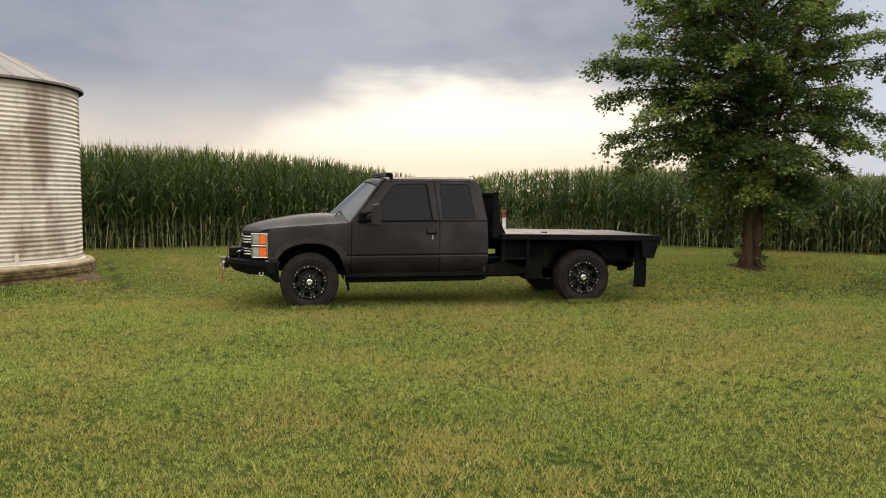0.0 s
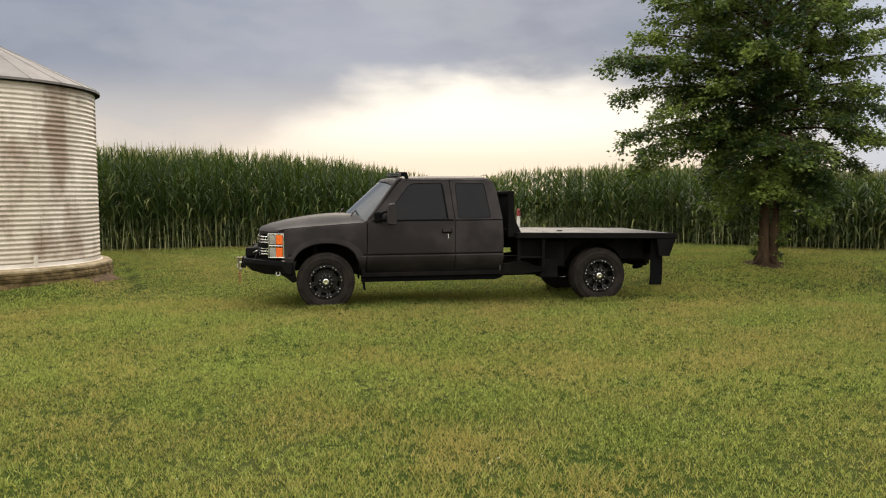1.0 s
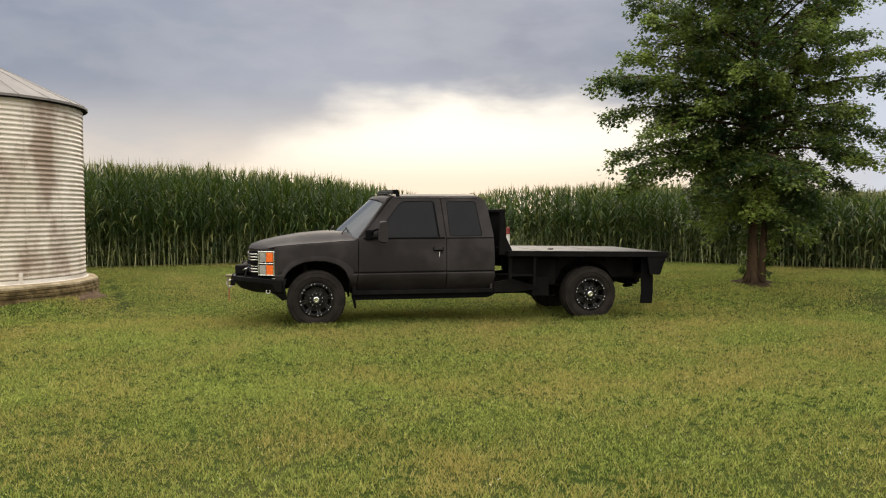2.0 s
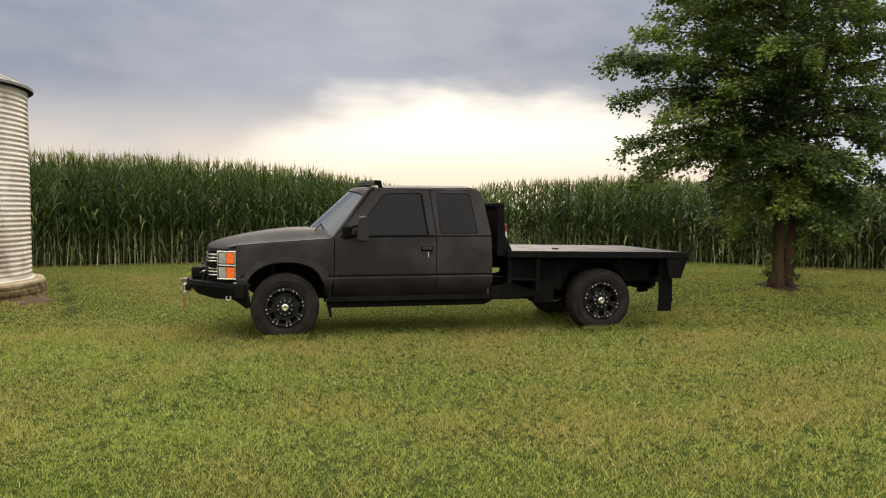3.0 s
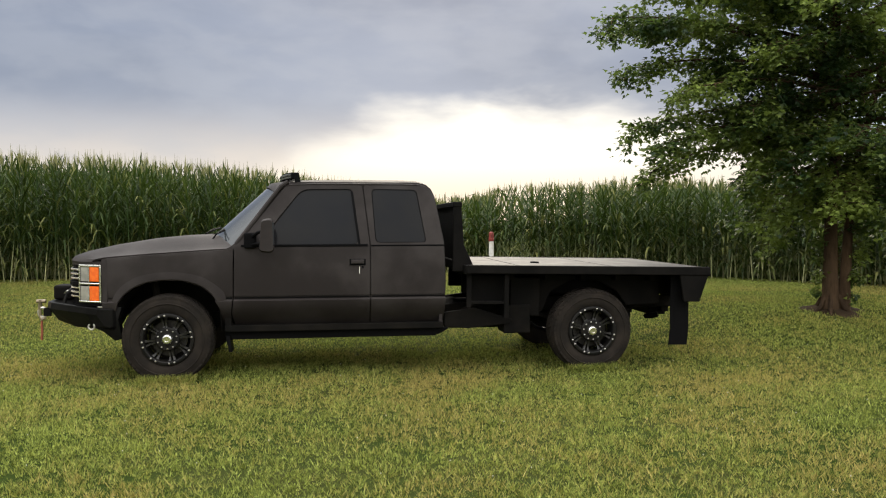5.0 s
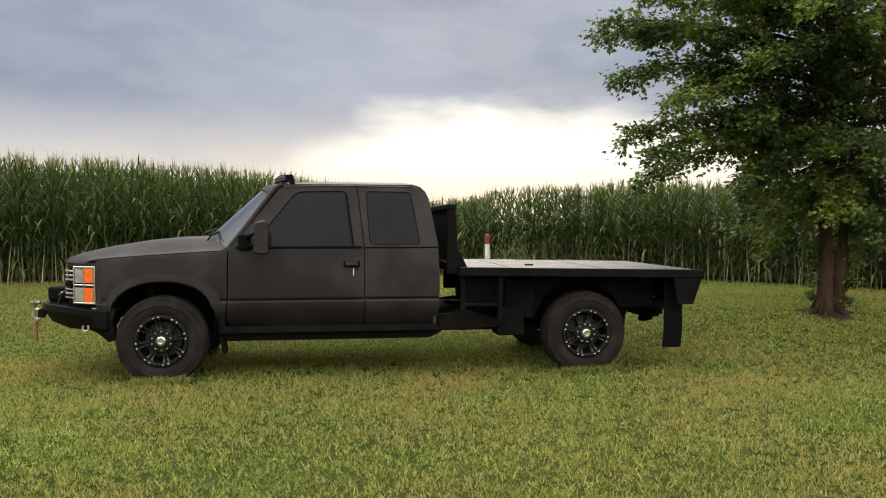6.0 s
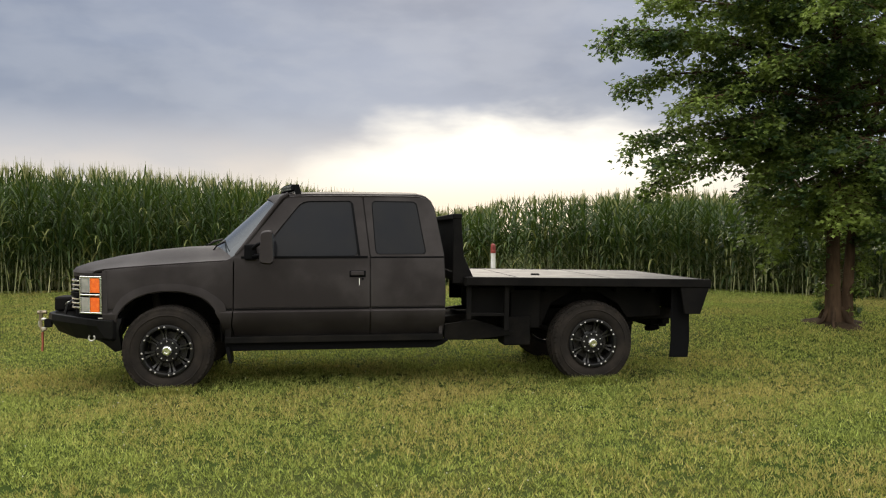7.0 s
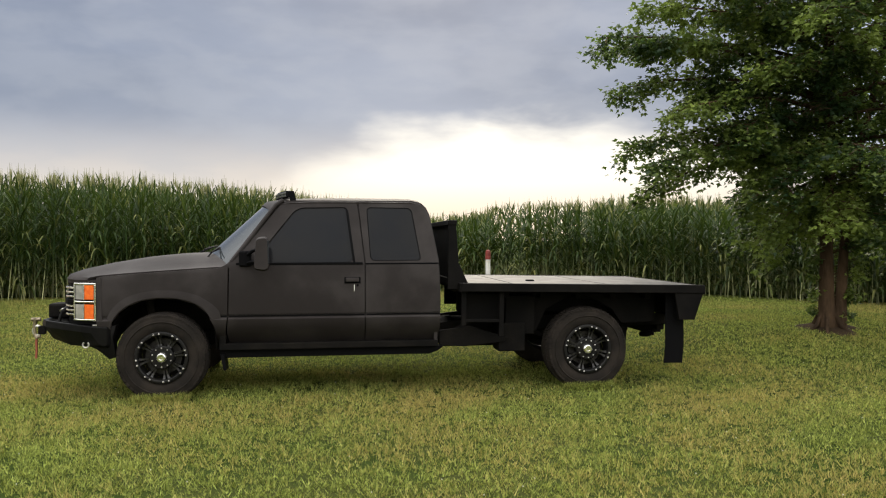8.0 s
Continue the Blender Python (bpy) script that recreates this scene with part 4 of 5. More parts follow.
def make_bed():
    Y0, Y1, X0, X1, ZT = -0.06, 2.06, 2.74, 5.17, 1.0
    bed = part("flat_bed", tipped(box(X0, Y0 + 0.02, ZT - 0.035, X1 - 0.01, Y1 - 0.02, ZT, 0.003)), DECK, truck, "worn dark steel deck of the flat bed")
    # deck plates, slightly uneven
    for k in range(5):
        x0 = X0 + 0.05 + k * 0.474
        part("deck_plate", tipped(box(x0, Y0 + 0.05, ZT + 0.001, x0 + 0.466, Y1 - 0.05, ZT + 0.006 + 0.002 * (k % 2), 0.002)), DECK, bed)
    # side rails, front and rear edges
    for y in (Y0, Y1 - 0.05):
        part("side_rail", tipped(box(X0, y, ZT - 0.070, X1, y + 0.05, ZT + 0.012, 0.008)), STEEL, bed)
    part("end_rail", tipped(box(X0 - 0.01, Y0 + 0.008, ZT - 0.078, X0 + 0.05, Y1 - 0.008, ZT + 0.007, 0.006)), STEEL, bed)
    part("end_rail", tipped(box(X1 - 0.05, Y0 + 0.008, ZT - 0.078, X1 + 0.004, Y1 - 0.008, ZT + 0.007, 0.006)), STEEL, bed)
    # tail apron, cut back below
    for y in (Y0 + 0.01, Y1 - 0.05):
        part("tail_gusset", tipped(slab([(X1 - 0.01, ZT - 0.055), (X1 - 0.10, ZT - 0.33), (X1 - 0.26, ZT - 0.33), (X1 - 0.31, ZT - 0.055)], y, y + 0.03, 0.004)), STEEL, bed)
    part("tail_apron", tipped(loft([[(X1 - 0.014, y, ZT - 0.06), (X1 - 0.12, y, ZT - 0.33), (X1 - 0.16, y, ZT - 0.33), (X1 - 0.06, y, ZT - 0.06)] for y in (Y0 + 0.04, Y1 - 0.05)], closed=True, caps=True)), STEEL, bed)
    # long sills and cross bearers
    for y in (0.50, 1.42):
        part("long_sill", tipped(box(X0 + 0.05, y, ZT - 0.30, X1 - 0.15, y + 0.09, ZT - 0.10, 0.006)), STEEL, bed)
    for k in range(7):
        x = X0 + 0.10 + 0.36 * k
        part("cross_bearer", tipped(box(x, Y0 + 0.22, ZT - 0.14, x + 0.05, Y1 - 0.22, ZT - 0.036, 0.004)), STEEL, bed)
    # side skirt boxes in front of the wheel
    part("tool_box", tipped(box(3.22, 0.20, 0.50, 3.52, 0.46, ZT - 0.12, 0.01)), STEEL, bed)
    part("skirt_plate", tipped(slab([(2.79, 0.90), (2.79, 0.66), (2.83, 0.64), (3.20, 0.66), (3.20, 0.90)], 0.14, 0.17, 0.004)), STEEL, bed)
    part("skirt_post", tipped(box(2.755, 0.0, 0.60, 2.80, 0.06, ZT - 0.06, 0.006)), STEEL, bed)
    part("skirt_post", tipped(box(3.12, 0.0, 0.50, 3.165, 0.06, ZT - 0.06, 0.006)), STEEL, bed)
    part("skirt_foot", tipped(box(2.762, 0.006, 0.635, 3.158, 0.045, 0.665, 0.005)), STEEL, bed)
    part("wheel_shield", tipped(slab([(3.50, 0.90), (3.52, 0.55), (3.56, 0.52), (3.66, 0.74), (3.85, 0.85), (4.15, 0.85), (4.35, 0.74), (4.45, 0.60), (4.80, 0.62), (4.80, 0.90)], 0.30, 0.33, 0.004)), STEEL, bed)
    # mud flaps at the tail
    for y in (0.06, 1.62):
        flap = tipped(loft([[(4.815 + dx, y + 0.0, z), (5.005 + dx, y + 0.0, z), (5.005 + dx, y + 0.012, z), (4.815 + dx, y + 0.012, z)] for z, dx in ((0.92, 0.0), (0.62, 0.0), (0.40, 0.006), (0.23, -0.008))], closed=True, caps=True))
        part("mud_flap", flap, TRIM, bed, "black rubber mud flap")
    # headboard: frame and sheet
    board = part("headboard", tipped(box(2.66, 0.14, ZT + 0.03, 2.685, 1.86, 1.57, 0.003)), STEEL, bed, "black steel headboard behind the cab")
    for y in (0.10, 1.82):
        part("upright", tipped(slab([(2.63, ZT - 0.06), (2.86, ZT - 0.06), (2.735, ZT + 0.20), (2.705, 1.575), (2.63, 1.575)], y, y + 0.06, 0.006)), STEEL, board)
    part("top_rail", tipped(box(2.624, 0.094, 1.56, 2.712, 1.886, 1.61, 0.008)), STEEL, board)
    part("foot_rail", tipped(box(2.636, 0.115, ZT - 0.02, 2.70, 1.865, ZT + 0.05, 0.008)), STEEL, board)
    part("tie_ring", tipped(tube([(3.55 + 0.04 * math.cos(a), 0.55 + 0.04 * math.sin(a), ZT + 0.016) for a in np.linspace(0, 2 * math.pi, 13)], 0.008, 6)), STEEL, bed)


make_chassis()
make_bed()


# ---- grain bin ----
def make_bin():
    cx, cy, r, z0, z1 = -6.00, 3.88, 1.97, 0.47, 3.46
    bin_ob = thing("grain_bin", (cx, cy, 0.0), "round corrugated steel grain bin with brown stains on concrete", "grain bin")
    # corrugated wall, in overlapping rings of sheets
    n, waves = 120, 39
    rows = []
    for k in range(waves * 6 + 1):
        z = z0 + (z1 - z0) * k / (waves * 6)
        rr = r + 0.0115 * math.sin(2 * math.pi * k / 6)
        rows.append([(cx + rr * math.cos(a), cy + rr * math.sin(a), z) for a in np.arange(n) * 2 * math.pi / n])
    part("wall", loft(rows, closed=True), BIN_WALL, bin_ob, "stained corrugated steel wall", True)
    # sheet seams with bolts
    for k in range(6):
        a = 2 * math.pi * k / 6 + 0.32
        part("seam", tube([(cx + (r + 0.006) * math.cos(a), cy + (r + 0.006) * math.sin(a), z) for z in (z0, z1)], 0.004, 5), BIN_WALL, bin_ob)
    part("base_angle", loft([[(cx + q * math.cos(a), cy + q * math.sin(a), z) for a in np.arange(n) * 2 * math.pi / n] for q, z in ((r + 0.012, z0 + 0.07), (r + 0.014, z0 + 0.012), (r + 0.05, z0 + 0.004))], closed=True), GALV, bin_ob)
    # concrete ring
    def rough_ring(prof, name, mat, label=""):
        rows = []
        for q, z in prof:
            row = []
            for a in np.arange(200) * 2 * math.pi / 200:
                rr = q + 0.035 * noise.noise((5 * math.cos(a), 5 * math.sin(a), z * 4)) + 0.015 * noise.noise((22 * math.cos(a), 22 * math.sin(a), z * 14))
                row.append((cx + rr * math.cos(a), cy + rr * math.sin(a), z + 0.008 * noise.noise((14 * math.cos(a), 14 * math.sin(a), 3.0))))
            rows.append(row)
        part(name, loft(rows, closed=True), mat, bin_ob, label, True)

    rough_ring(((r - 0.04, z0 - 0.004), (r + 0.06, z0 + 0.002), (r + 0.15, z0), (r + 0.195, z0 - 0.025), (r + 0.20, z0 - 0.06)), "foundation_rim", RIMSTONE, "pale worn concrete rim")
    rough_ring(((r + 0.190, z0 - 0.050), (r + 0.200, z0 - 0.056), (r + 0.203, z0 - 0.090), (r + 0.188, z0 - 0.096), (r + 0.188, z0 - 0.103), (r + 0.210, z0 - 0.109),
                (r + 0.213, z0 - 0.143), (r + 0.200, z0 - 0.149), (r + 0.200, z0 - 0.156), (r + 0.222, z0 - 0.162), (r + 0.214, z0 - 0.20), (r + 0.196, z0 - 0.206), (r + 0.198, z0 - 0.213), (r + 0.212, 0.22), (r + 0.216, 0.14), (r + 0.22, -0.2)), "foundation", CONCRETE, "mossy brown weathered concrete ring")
    # roof sheets with ribs and a turned-down edge
    apex, over = z1 + 0.97, 0.09
    for k in range(24):
        a0, a1 = 2 * math.pi * k / 24, 2 * math.pi * (k + 1) / 24
        rows = []
        for s, lift in ((0.0, 0.0), (0.03, 0.0), (0.5, 0.008), (0.9, 0.004)):
            rad = (r + over) * (1 - s)
            z = z1 + 0.015 + (apex - z1) * s + lift
            rows.append([(cx + rad * math.cos(a), cy + rad * math.sin(a), z + up) for a, up in ((a0, 0.012), (a0 + 0.006, 0.0), ((a0 + a1) / 2, 0.0), (a1 - 0.006, 0.0), (a1, 0.012))])
        rows.insert(0, [(x, y, z - 0.035) for x, y, z in rows[0]])
        part("roof_sheet", thickened(loft(rows), 0.006), ROOFING, bin_ob)
        ang = a0
        part("roof_rib", tube([(cx + (r + over) * (1 - s) * math.cos(ang), cy + (r + over) * (1 - s) * math.sin(ang), z1 + 0.026 + (apex - z1) * s) for s in (0.0, 0.5, 0.9)], 0.009, 6), ROOFING, bin_ob)
    # dark ring added under the overhang to stand for the eave's shade
    part("eave_shade_ring", loft([[(cx + q * math.cos(a), cy + q * math.sin(a), z) for a in np.arange(n) * 2 * math.pi / n] for q, z in ((r + 0.012, z1 - 0.035), (r + 0.06, z1 - 0.03), (r + over - 0.004, z1 - 0.022), (r + over - 0.006, z1 + 0.005))], closed=True), FRAME, bin_ob, "dark ring for the shade under the eave")
    part("roof_cap", loft([[(cx + q * math.cos(a), cy + q * math.sin(a), z) for a in np.arange(32) * 2 * math.pi / 32] for q, z in ((0.30, apex - 0.12), (0.30, apex - 0.02), (0.02, apex + 0.08))], closed=True), ROOFING, bin_ob)
    # small latch near the foot of the wall
    a = -0.78
    part("hatch", box(cx + (r + 0.0) * math.cos(a) - 0.03, cy + r * math.sin(a) - 0.03, z0 + 0.03, cx + r * math.cos(a) + 0.03, cy + r * math.sin(a) + 0.02, z0 + 0.19, 0.006), GALV, bin_ob)


def bin_wall_material():
    """Galvanised sheet with brown stains that run down from the seams."""
    m = material("stained_galvanised_steel", (0.50, 0.435, 0.350), 0.55, 0.0, other=(0.66, 0.59, 0.50), scale=1.1, grain=0.12, grain_scale=12, rough_vary=0.1)
    nt = m.node_tree
    bsdf = nt.nodes["Principled BSDF"]
    before = bsdf.inputs["Base Color"].links[0].from_socket
    vec = nt.nodes.new("ShaderNodeTexCoord").outputs["Object"]
    mp = nt.nodes.new("ShaderNodeMapping")
    mp.inputs["Scale"].default_value = (1.0, 1.0, 0.45)
    nt.links.new(vec, mp.inputs["Vector"])
    stain = smooth_node(nt, noise_node(nt, mp.outputs[0], 1.15, 5.0, 0.6), 0.51, 0.67)
    spots = smooth_node(nt, noise_node(nt, vec, 4.5, 4.0, 0.6), 0.60, 0.75)
    f = math_node(nt, "MAXIMUM", math_node(nt, "MULTIPLY", stain, 0.70), math_node(nt, "MULTIPLY", spots, 0.40))
    nt.links.new(mix_node(nt, f, before, (0.185, 0.105, 0.062)), bsdf.inputs["Base Color"])
    return m


BIN_WALL = bin_wall_material()
make_bin()


def make_dirt():
    """A low spill of bare earth beside the foundation."""
    rs = np.random.RandomState(21)
    rows = []
    for s in np.linspace(0, 1, 10):
        row = []
        for a in np.arange(28) * 2 * math.pi / 28:
            r = s * (1 + 0.25 * math.sin(3 * a + 1) + 0.12 * math.sin(7 * a))
            x, y = -3.77 + 0.16 * r * math.cos(a), 3.46 + 0.62 * r * math.sin(a)
            row.append((x, y, ground_z(x, y) - 0.015 + 0.07 * (1 - s * s) * (0.5 + 0.9 * abs(noise.noise((x * 9, y * 9, 0)))) + 0.03 * rs.random()))
        rows.append(row)
    ob = link_mesh("dirt_heap", loft(rows, closed=True, caps=True), SOIL)
    tagged(shade(ob, 60), "reddish bare earth spilt beside the bin's foundation", "soil", kind="stuff")


make_dirt()


# ---- maple ----
def make_tree():
    rng = random.Random(11)
    bx, by = 7.63, 1.68
    bz = ground_z(bx, by)
    tree = thing("maple_tree", (bx, by, bz), "broad green maple tree with a short forked trunk on the lawn", "tree")
    # two stems that part near the foot, with flared roots
    trunk = [(bx, by, bz - 0.15), (bx - 0.01, by, bz + 0.12), (bx - 0.02, by, bz + 0.45), (bx - 0.01, by, bz + 1.1), (bx + 0.02, by, bz + 2.1), (bx + 0.02, by + 0.03, bz + 3.6), (bx - 0.04, by, bz + 5.3), (bx, by, bz + 7.0)]
    bm = tube(trunk, [0.155, 0.110, 0.084, 0.074, 0.070, 0.060, 0.042, 0.012], 36)
    tube([(bx + 0.11, by - 0.06, bz - 0.1), (bx + 0.135, by - 0.06, bz + 0.35), (bx + 0.17, by - 0.07, bz + 1.0), (bx + 0.27, by - 0.08, bz + 1.9), (bx + 0.62, by - 0.1, bz + 3.2), (bx + 0.95, by - 0.1, bz + 4.8)], [0.100, 0.064, 0.048, 0.042, 0.033, 0.012], 26, bm)
    for a in (0.3, 1.5, 2.4, 3.3, 4.1, 5.2):
        tube([(bx + 0.09 * math.cos(a), by + 0.09 * math.sin(a), bz + 0.20), (bx + 0.17 * math.cos(a), by + 0.17 * math.sin(a), bz + 0.045), (bx + 0.29 * math.cos(a), by + 0.29 * math.sin(a), bz - 0.03)], [0.030, 0.030, 0.012], 10, bm)
    for v in bm.verts:
        ridge = Vector((v.co.x * 26, v.co.y * 26, v.co.z * 1.6))
        v.co += 0.014 * Vector((noise.noise(v.co * 6), noise.noise(v.co * 6 + Vector((9, 0, 0))), 0)) + 0.012 * Vector((noise.noise(ridge), noise.noise(ridge + Vector((5, 5, 5))), 0))
    part("trunk", bm, BARK, tree, "grey-brown furrowed bark", True)
    clusters = []

    def bough(ang, far, tip_z, wide=1.0, whole=False):
        """A bough that arches out from the trunk and droops; level side twigs carry the leaf clusters."""
        root_z = float(np.interp(tip_z, (1.2, 2.0, 3.0, 3.9, 5.0, 8.0), (2.0, 2.5, 3.05, 3.5, 4.2, 6.7)))
        root = Vector((bx + (0.15 if math.cos(ang) > 0 else 0.0), by, root_z))
        tip = Vector((bx + math.cos(ang) * far, by + 0.82 * math.sin(ang) * far, tip_z))
        bend = rng.uniform(-0.12, 0.12) * far
        side = Vector((-math.sin(ang), math.cos(ang), 0))
        pts = [root.lerp(tip, s) + Vector((0, 0, (0.16 + 0.06 * far) * 4 * s * (1 - s) * 0.55)) + side * bend * s * (1 - s) * 4 for s in np.linspace(0, 1, 9)]
        r0 = 0.011 + 0.008 * far
        wood = tube(pts, [r0 * (1 - 0.86 * s) for s in np.linspace(0, 1, 9)], 6)
        twigs = 7 + int(5.2 * far)
        for j in range(twigs):
            s = 0.22 + 0.78 * (j + 0.6 * rng.random()) / twigs
            i = min(int(s * 8), 7)
            p = pts[i].lerp(pts[i + 1], s * 8 - i)
            way = ang + (1 if j % 2 else -1) * rng.uniform(0.45, 1.15)
            ln = wide * (0.20 + 0.42 * (1 - s) * far / 2.4 + 0.16 * rng.random())
            end = p + Vector((math.cos(way) * ln, math.sin(way) * ln, rng.uniform(-0.20, 0.05)))
            tube([p, p.lerp(end, 0.5) + Vector((0, 0, 0.03)), end], [0.008, 0.005, 0.003], 4, wood, caps=False)
            for q, grow in ((1.0, 1.0), (0.45, 0.85)):
                c = p.lerp(end, q) + Vector((0, 0, 0.03 * (1 - q)))
                if whole or noise.noise(c * 2.5 + Vector((3.1, 0, 0))) > -0.12 - 0.1 * steps(3.0, 2.0, c.z):
                    clusters.append((c, way, grow))
        for s in np.linspace(0.08, 0.55, 5):
            i = int(s * 8)
            clusters.append((pts[i].lerp(pts[i + 1], s * 8 - i) + Vector((rng.uniform(-0.2, 0.2), rng.uniform(-0.2, 0.2), rng.uniform(-0.22, 0.12))), ang, 0.9))
        clusters.append((tip, ang, 1.0))
        clusters.append((pts[-2], ang, 0.9))
        part("limb", wood, BARK, tree, "", True)

    # outer reach of the crown by height, wider on the open side
    def reach(z, ang):
        far = float(np.interp(z, (1.2, 1.7, 2.2, 2.9, 3.8, 4.5, 5.4, 6.6, 7.9), (1.30, 1.75, 2.05, 2.45, 2.65, 2.45, 2.25, 1.65, 0.45)))
        open_side = steps(-0.1, -0.8, math.cos(ang)) * steps(3.9, 3.2, z)
        broad_side = steps(0.0, 0.7, math.cos(ang)) * steps(3.8, 4.6, z)
        return far * (1.0 - 0.34 * open_side + 0.05 * broad_side)

    # long boughs of the open side
    for far, tip_z, ang in ((3.00, 3.80, 3.22), (2.66, 3.28, 3.08), (2.30, 2.92, 3.35), (2.64, 2.52, 3.2), (2.50, 2.28, 3.36), (2.36, 2.03, 3.05), (2.35, 4.25, 3.1), (2.15, 4.8, 3.3), (2.2, 5.3, 3.0)):
        bough(ang, far, tip_z, 0.62, True)
    # the rest of the crown, all round
    count = 96
    for k in range(count):
        z = 1.22 + 6.6 * (k / count) ** 1.06 + rng.uniform(-0.08, 0.08)
        ang = k * 2.39996 + rng.uniform(-0.2, 0.2)
        bough(ang, max(0.3, reach(z, ang) * (rng.uniform(0.66, 1.04) if k % 4 or z < 2.2 else rng.uniform(0.35, 0.7))), z)
    # shoots low on the stems
    shoots = bmesh.new()
    for k in range(66):
        a, z = rng.choice((5.7, 5.6, 2.8, 2.9)) + rng.uniform(-0.5, 0.5), rng.uniform(0.20, 1.40)
        d = rng.uniform(0.15, 0.25 + 0.20 * (z - 0.2))
        p = Vector((bx + 0.07 + d * math.cos(a), by + d * math.sin(a), bz + z))
        tube([(bx + 0.05, by, bz + z - 0.12), p], [0.006, 0.003], 4, shoots, caps=False)
        clusters.append((p, a, 0.49 + 0.1 * (k % 3 == 0)))
    part("shoots", shoots, BARK, tree, "", True)
    # leaves: lobed, hanging outwards from each cluster
    shape = np.array([(0, 0), (0.54, 0.40), (0.24, 0.50), (0.0, 1.05), (-0.24, 0.50), (-0.54, 0.40)])
    tris = np.array([(0, 1, 2), (0, 2, 4), (0, 4, 5), (2, 3, 4)])
    rs = np.random.RandomState(5)
    per = np.array([40 if g > 0.7 else 22 for *_, g in clusters])
    n = per.sum()
    base = np.repeat(np.array([tuple(p) for p, _, _ in clusters]), per, 0)
    grow = np.repeat(np.array([g for *_, g in clusters]), per)
    head = np.repeat(np.array([w for _, w, _ in clusters]), per) + rs.uniform(-2.2, 2.2, n)
    down = rs.uniform(0.05, 1.25, n)
    ahead = np.stack([np.cos(head) * np.cos(down), np.sin(head) * np.cos(down), -np.sin(down)], -1)
    size = rs.uniform(0.044, 0.080, n) * (0.6 + 0.4 * grow)
    stem = rs.uniform(0.0, 0.15, n) * grow
    off = rs.normal(0, 1, (n, 3)) * (0.045 * grow)[:, None] + ahead * stem[:, None]
    roll = rs.normal(0, 0.5, n)
    flat = np.stack([-np.sin(head), np.cos(head), np.zeros(n)], -1)
    up = np.cross(flat, ahead)
    side = flat * np.cos(roll)[:, None] + up * np.sin(roll)[:, None]
    nrm = np.cross(side, ahead)
    fold = np.abs(shape[:, 0])[None, :, None] * rs.uniform(-0.1, 0.4, n)[:, None, None]
    curl = (shape[:, 1] ** 2)[None, :, None] * rs.uniform(-0.4, 0.1, n)[:, None, None]
    v = (base + off)[:, None] + size[:, None, None] * (shape[None, :, :1] * side[:, None] + shape[None, :, 1:] * ahead[:, None] + (fold + curl) * nrm[:, None])
    faces = (tris[None] + (np.arange(n) * len(shape))[:, None, None]).reshape(-1, 3)
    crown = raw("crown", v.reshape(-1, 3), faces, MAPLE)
    crown.parent = tree
    crown.matrix_parent_inverse = Matrix.Translation(-tree.location)
    crown["label"] = "layered crown of pointed green leaves"
    crown["kind"] = "stuff"


make_tree()


def make_tree_soil():
    """Bare soil and litter round the foot of the trunk."""
    rs = np.random.RandomState(8)
    rows = []
    for s in np.linspace(0.02, 1, 8):
        row = []
        for a in np.arange(30) * 2 * math.pi / 30:
            r = s * 0.34 * (1 + 0.2 * math.sin(3 * a) + 0.12 * math.sin(5 * a + 2))
            x, y = 7.68 + 1.15 * r * math.cos(a), 1.68 + r * math.sin(a)
            row.append((x, y, ground_z(x, y) - 0.02 + 0.075 * (1 - s * s) + 0.015 * rs.random()))
        rows.append(row)
    tagged(shade(link_mesh("tree_soil", loft(rows, closed=True, caps=True), MULCH), 60), "dark bare soil round the foot of the tree", "soil", kind="stuff")


make_tree_soil()


# ---- corn ----
EDGE = ((-33.6, 1.6), (-20.2, 5.3), (-11.8, 7.7), (-5.1, 9.3), (-1.7, 9.8), (2.5, 10.0), (5.3, 9.6), (8.6, 6.9), (11.0, 4.1), (14.7, 1.5), (22.1, -2.3), (36.8, -8.3))
TALL = ((-34, 2.77), (-5, 2.77), (-3, 2.72), (-1, 2.58), (0.5, 2.44), (2.0, 2.15), (3.0, 1.78), (4.0, 1.76), (4.7, 1.87), (5.4, 2.10), (6.2, 2.05), (7.5, 2.12), (9.0, 1.96), (11.0, 1.78), (40, 1.78))


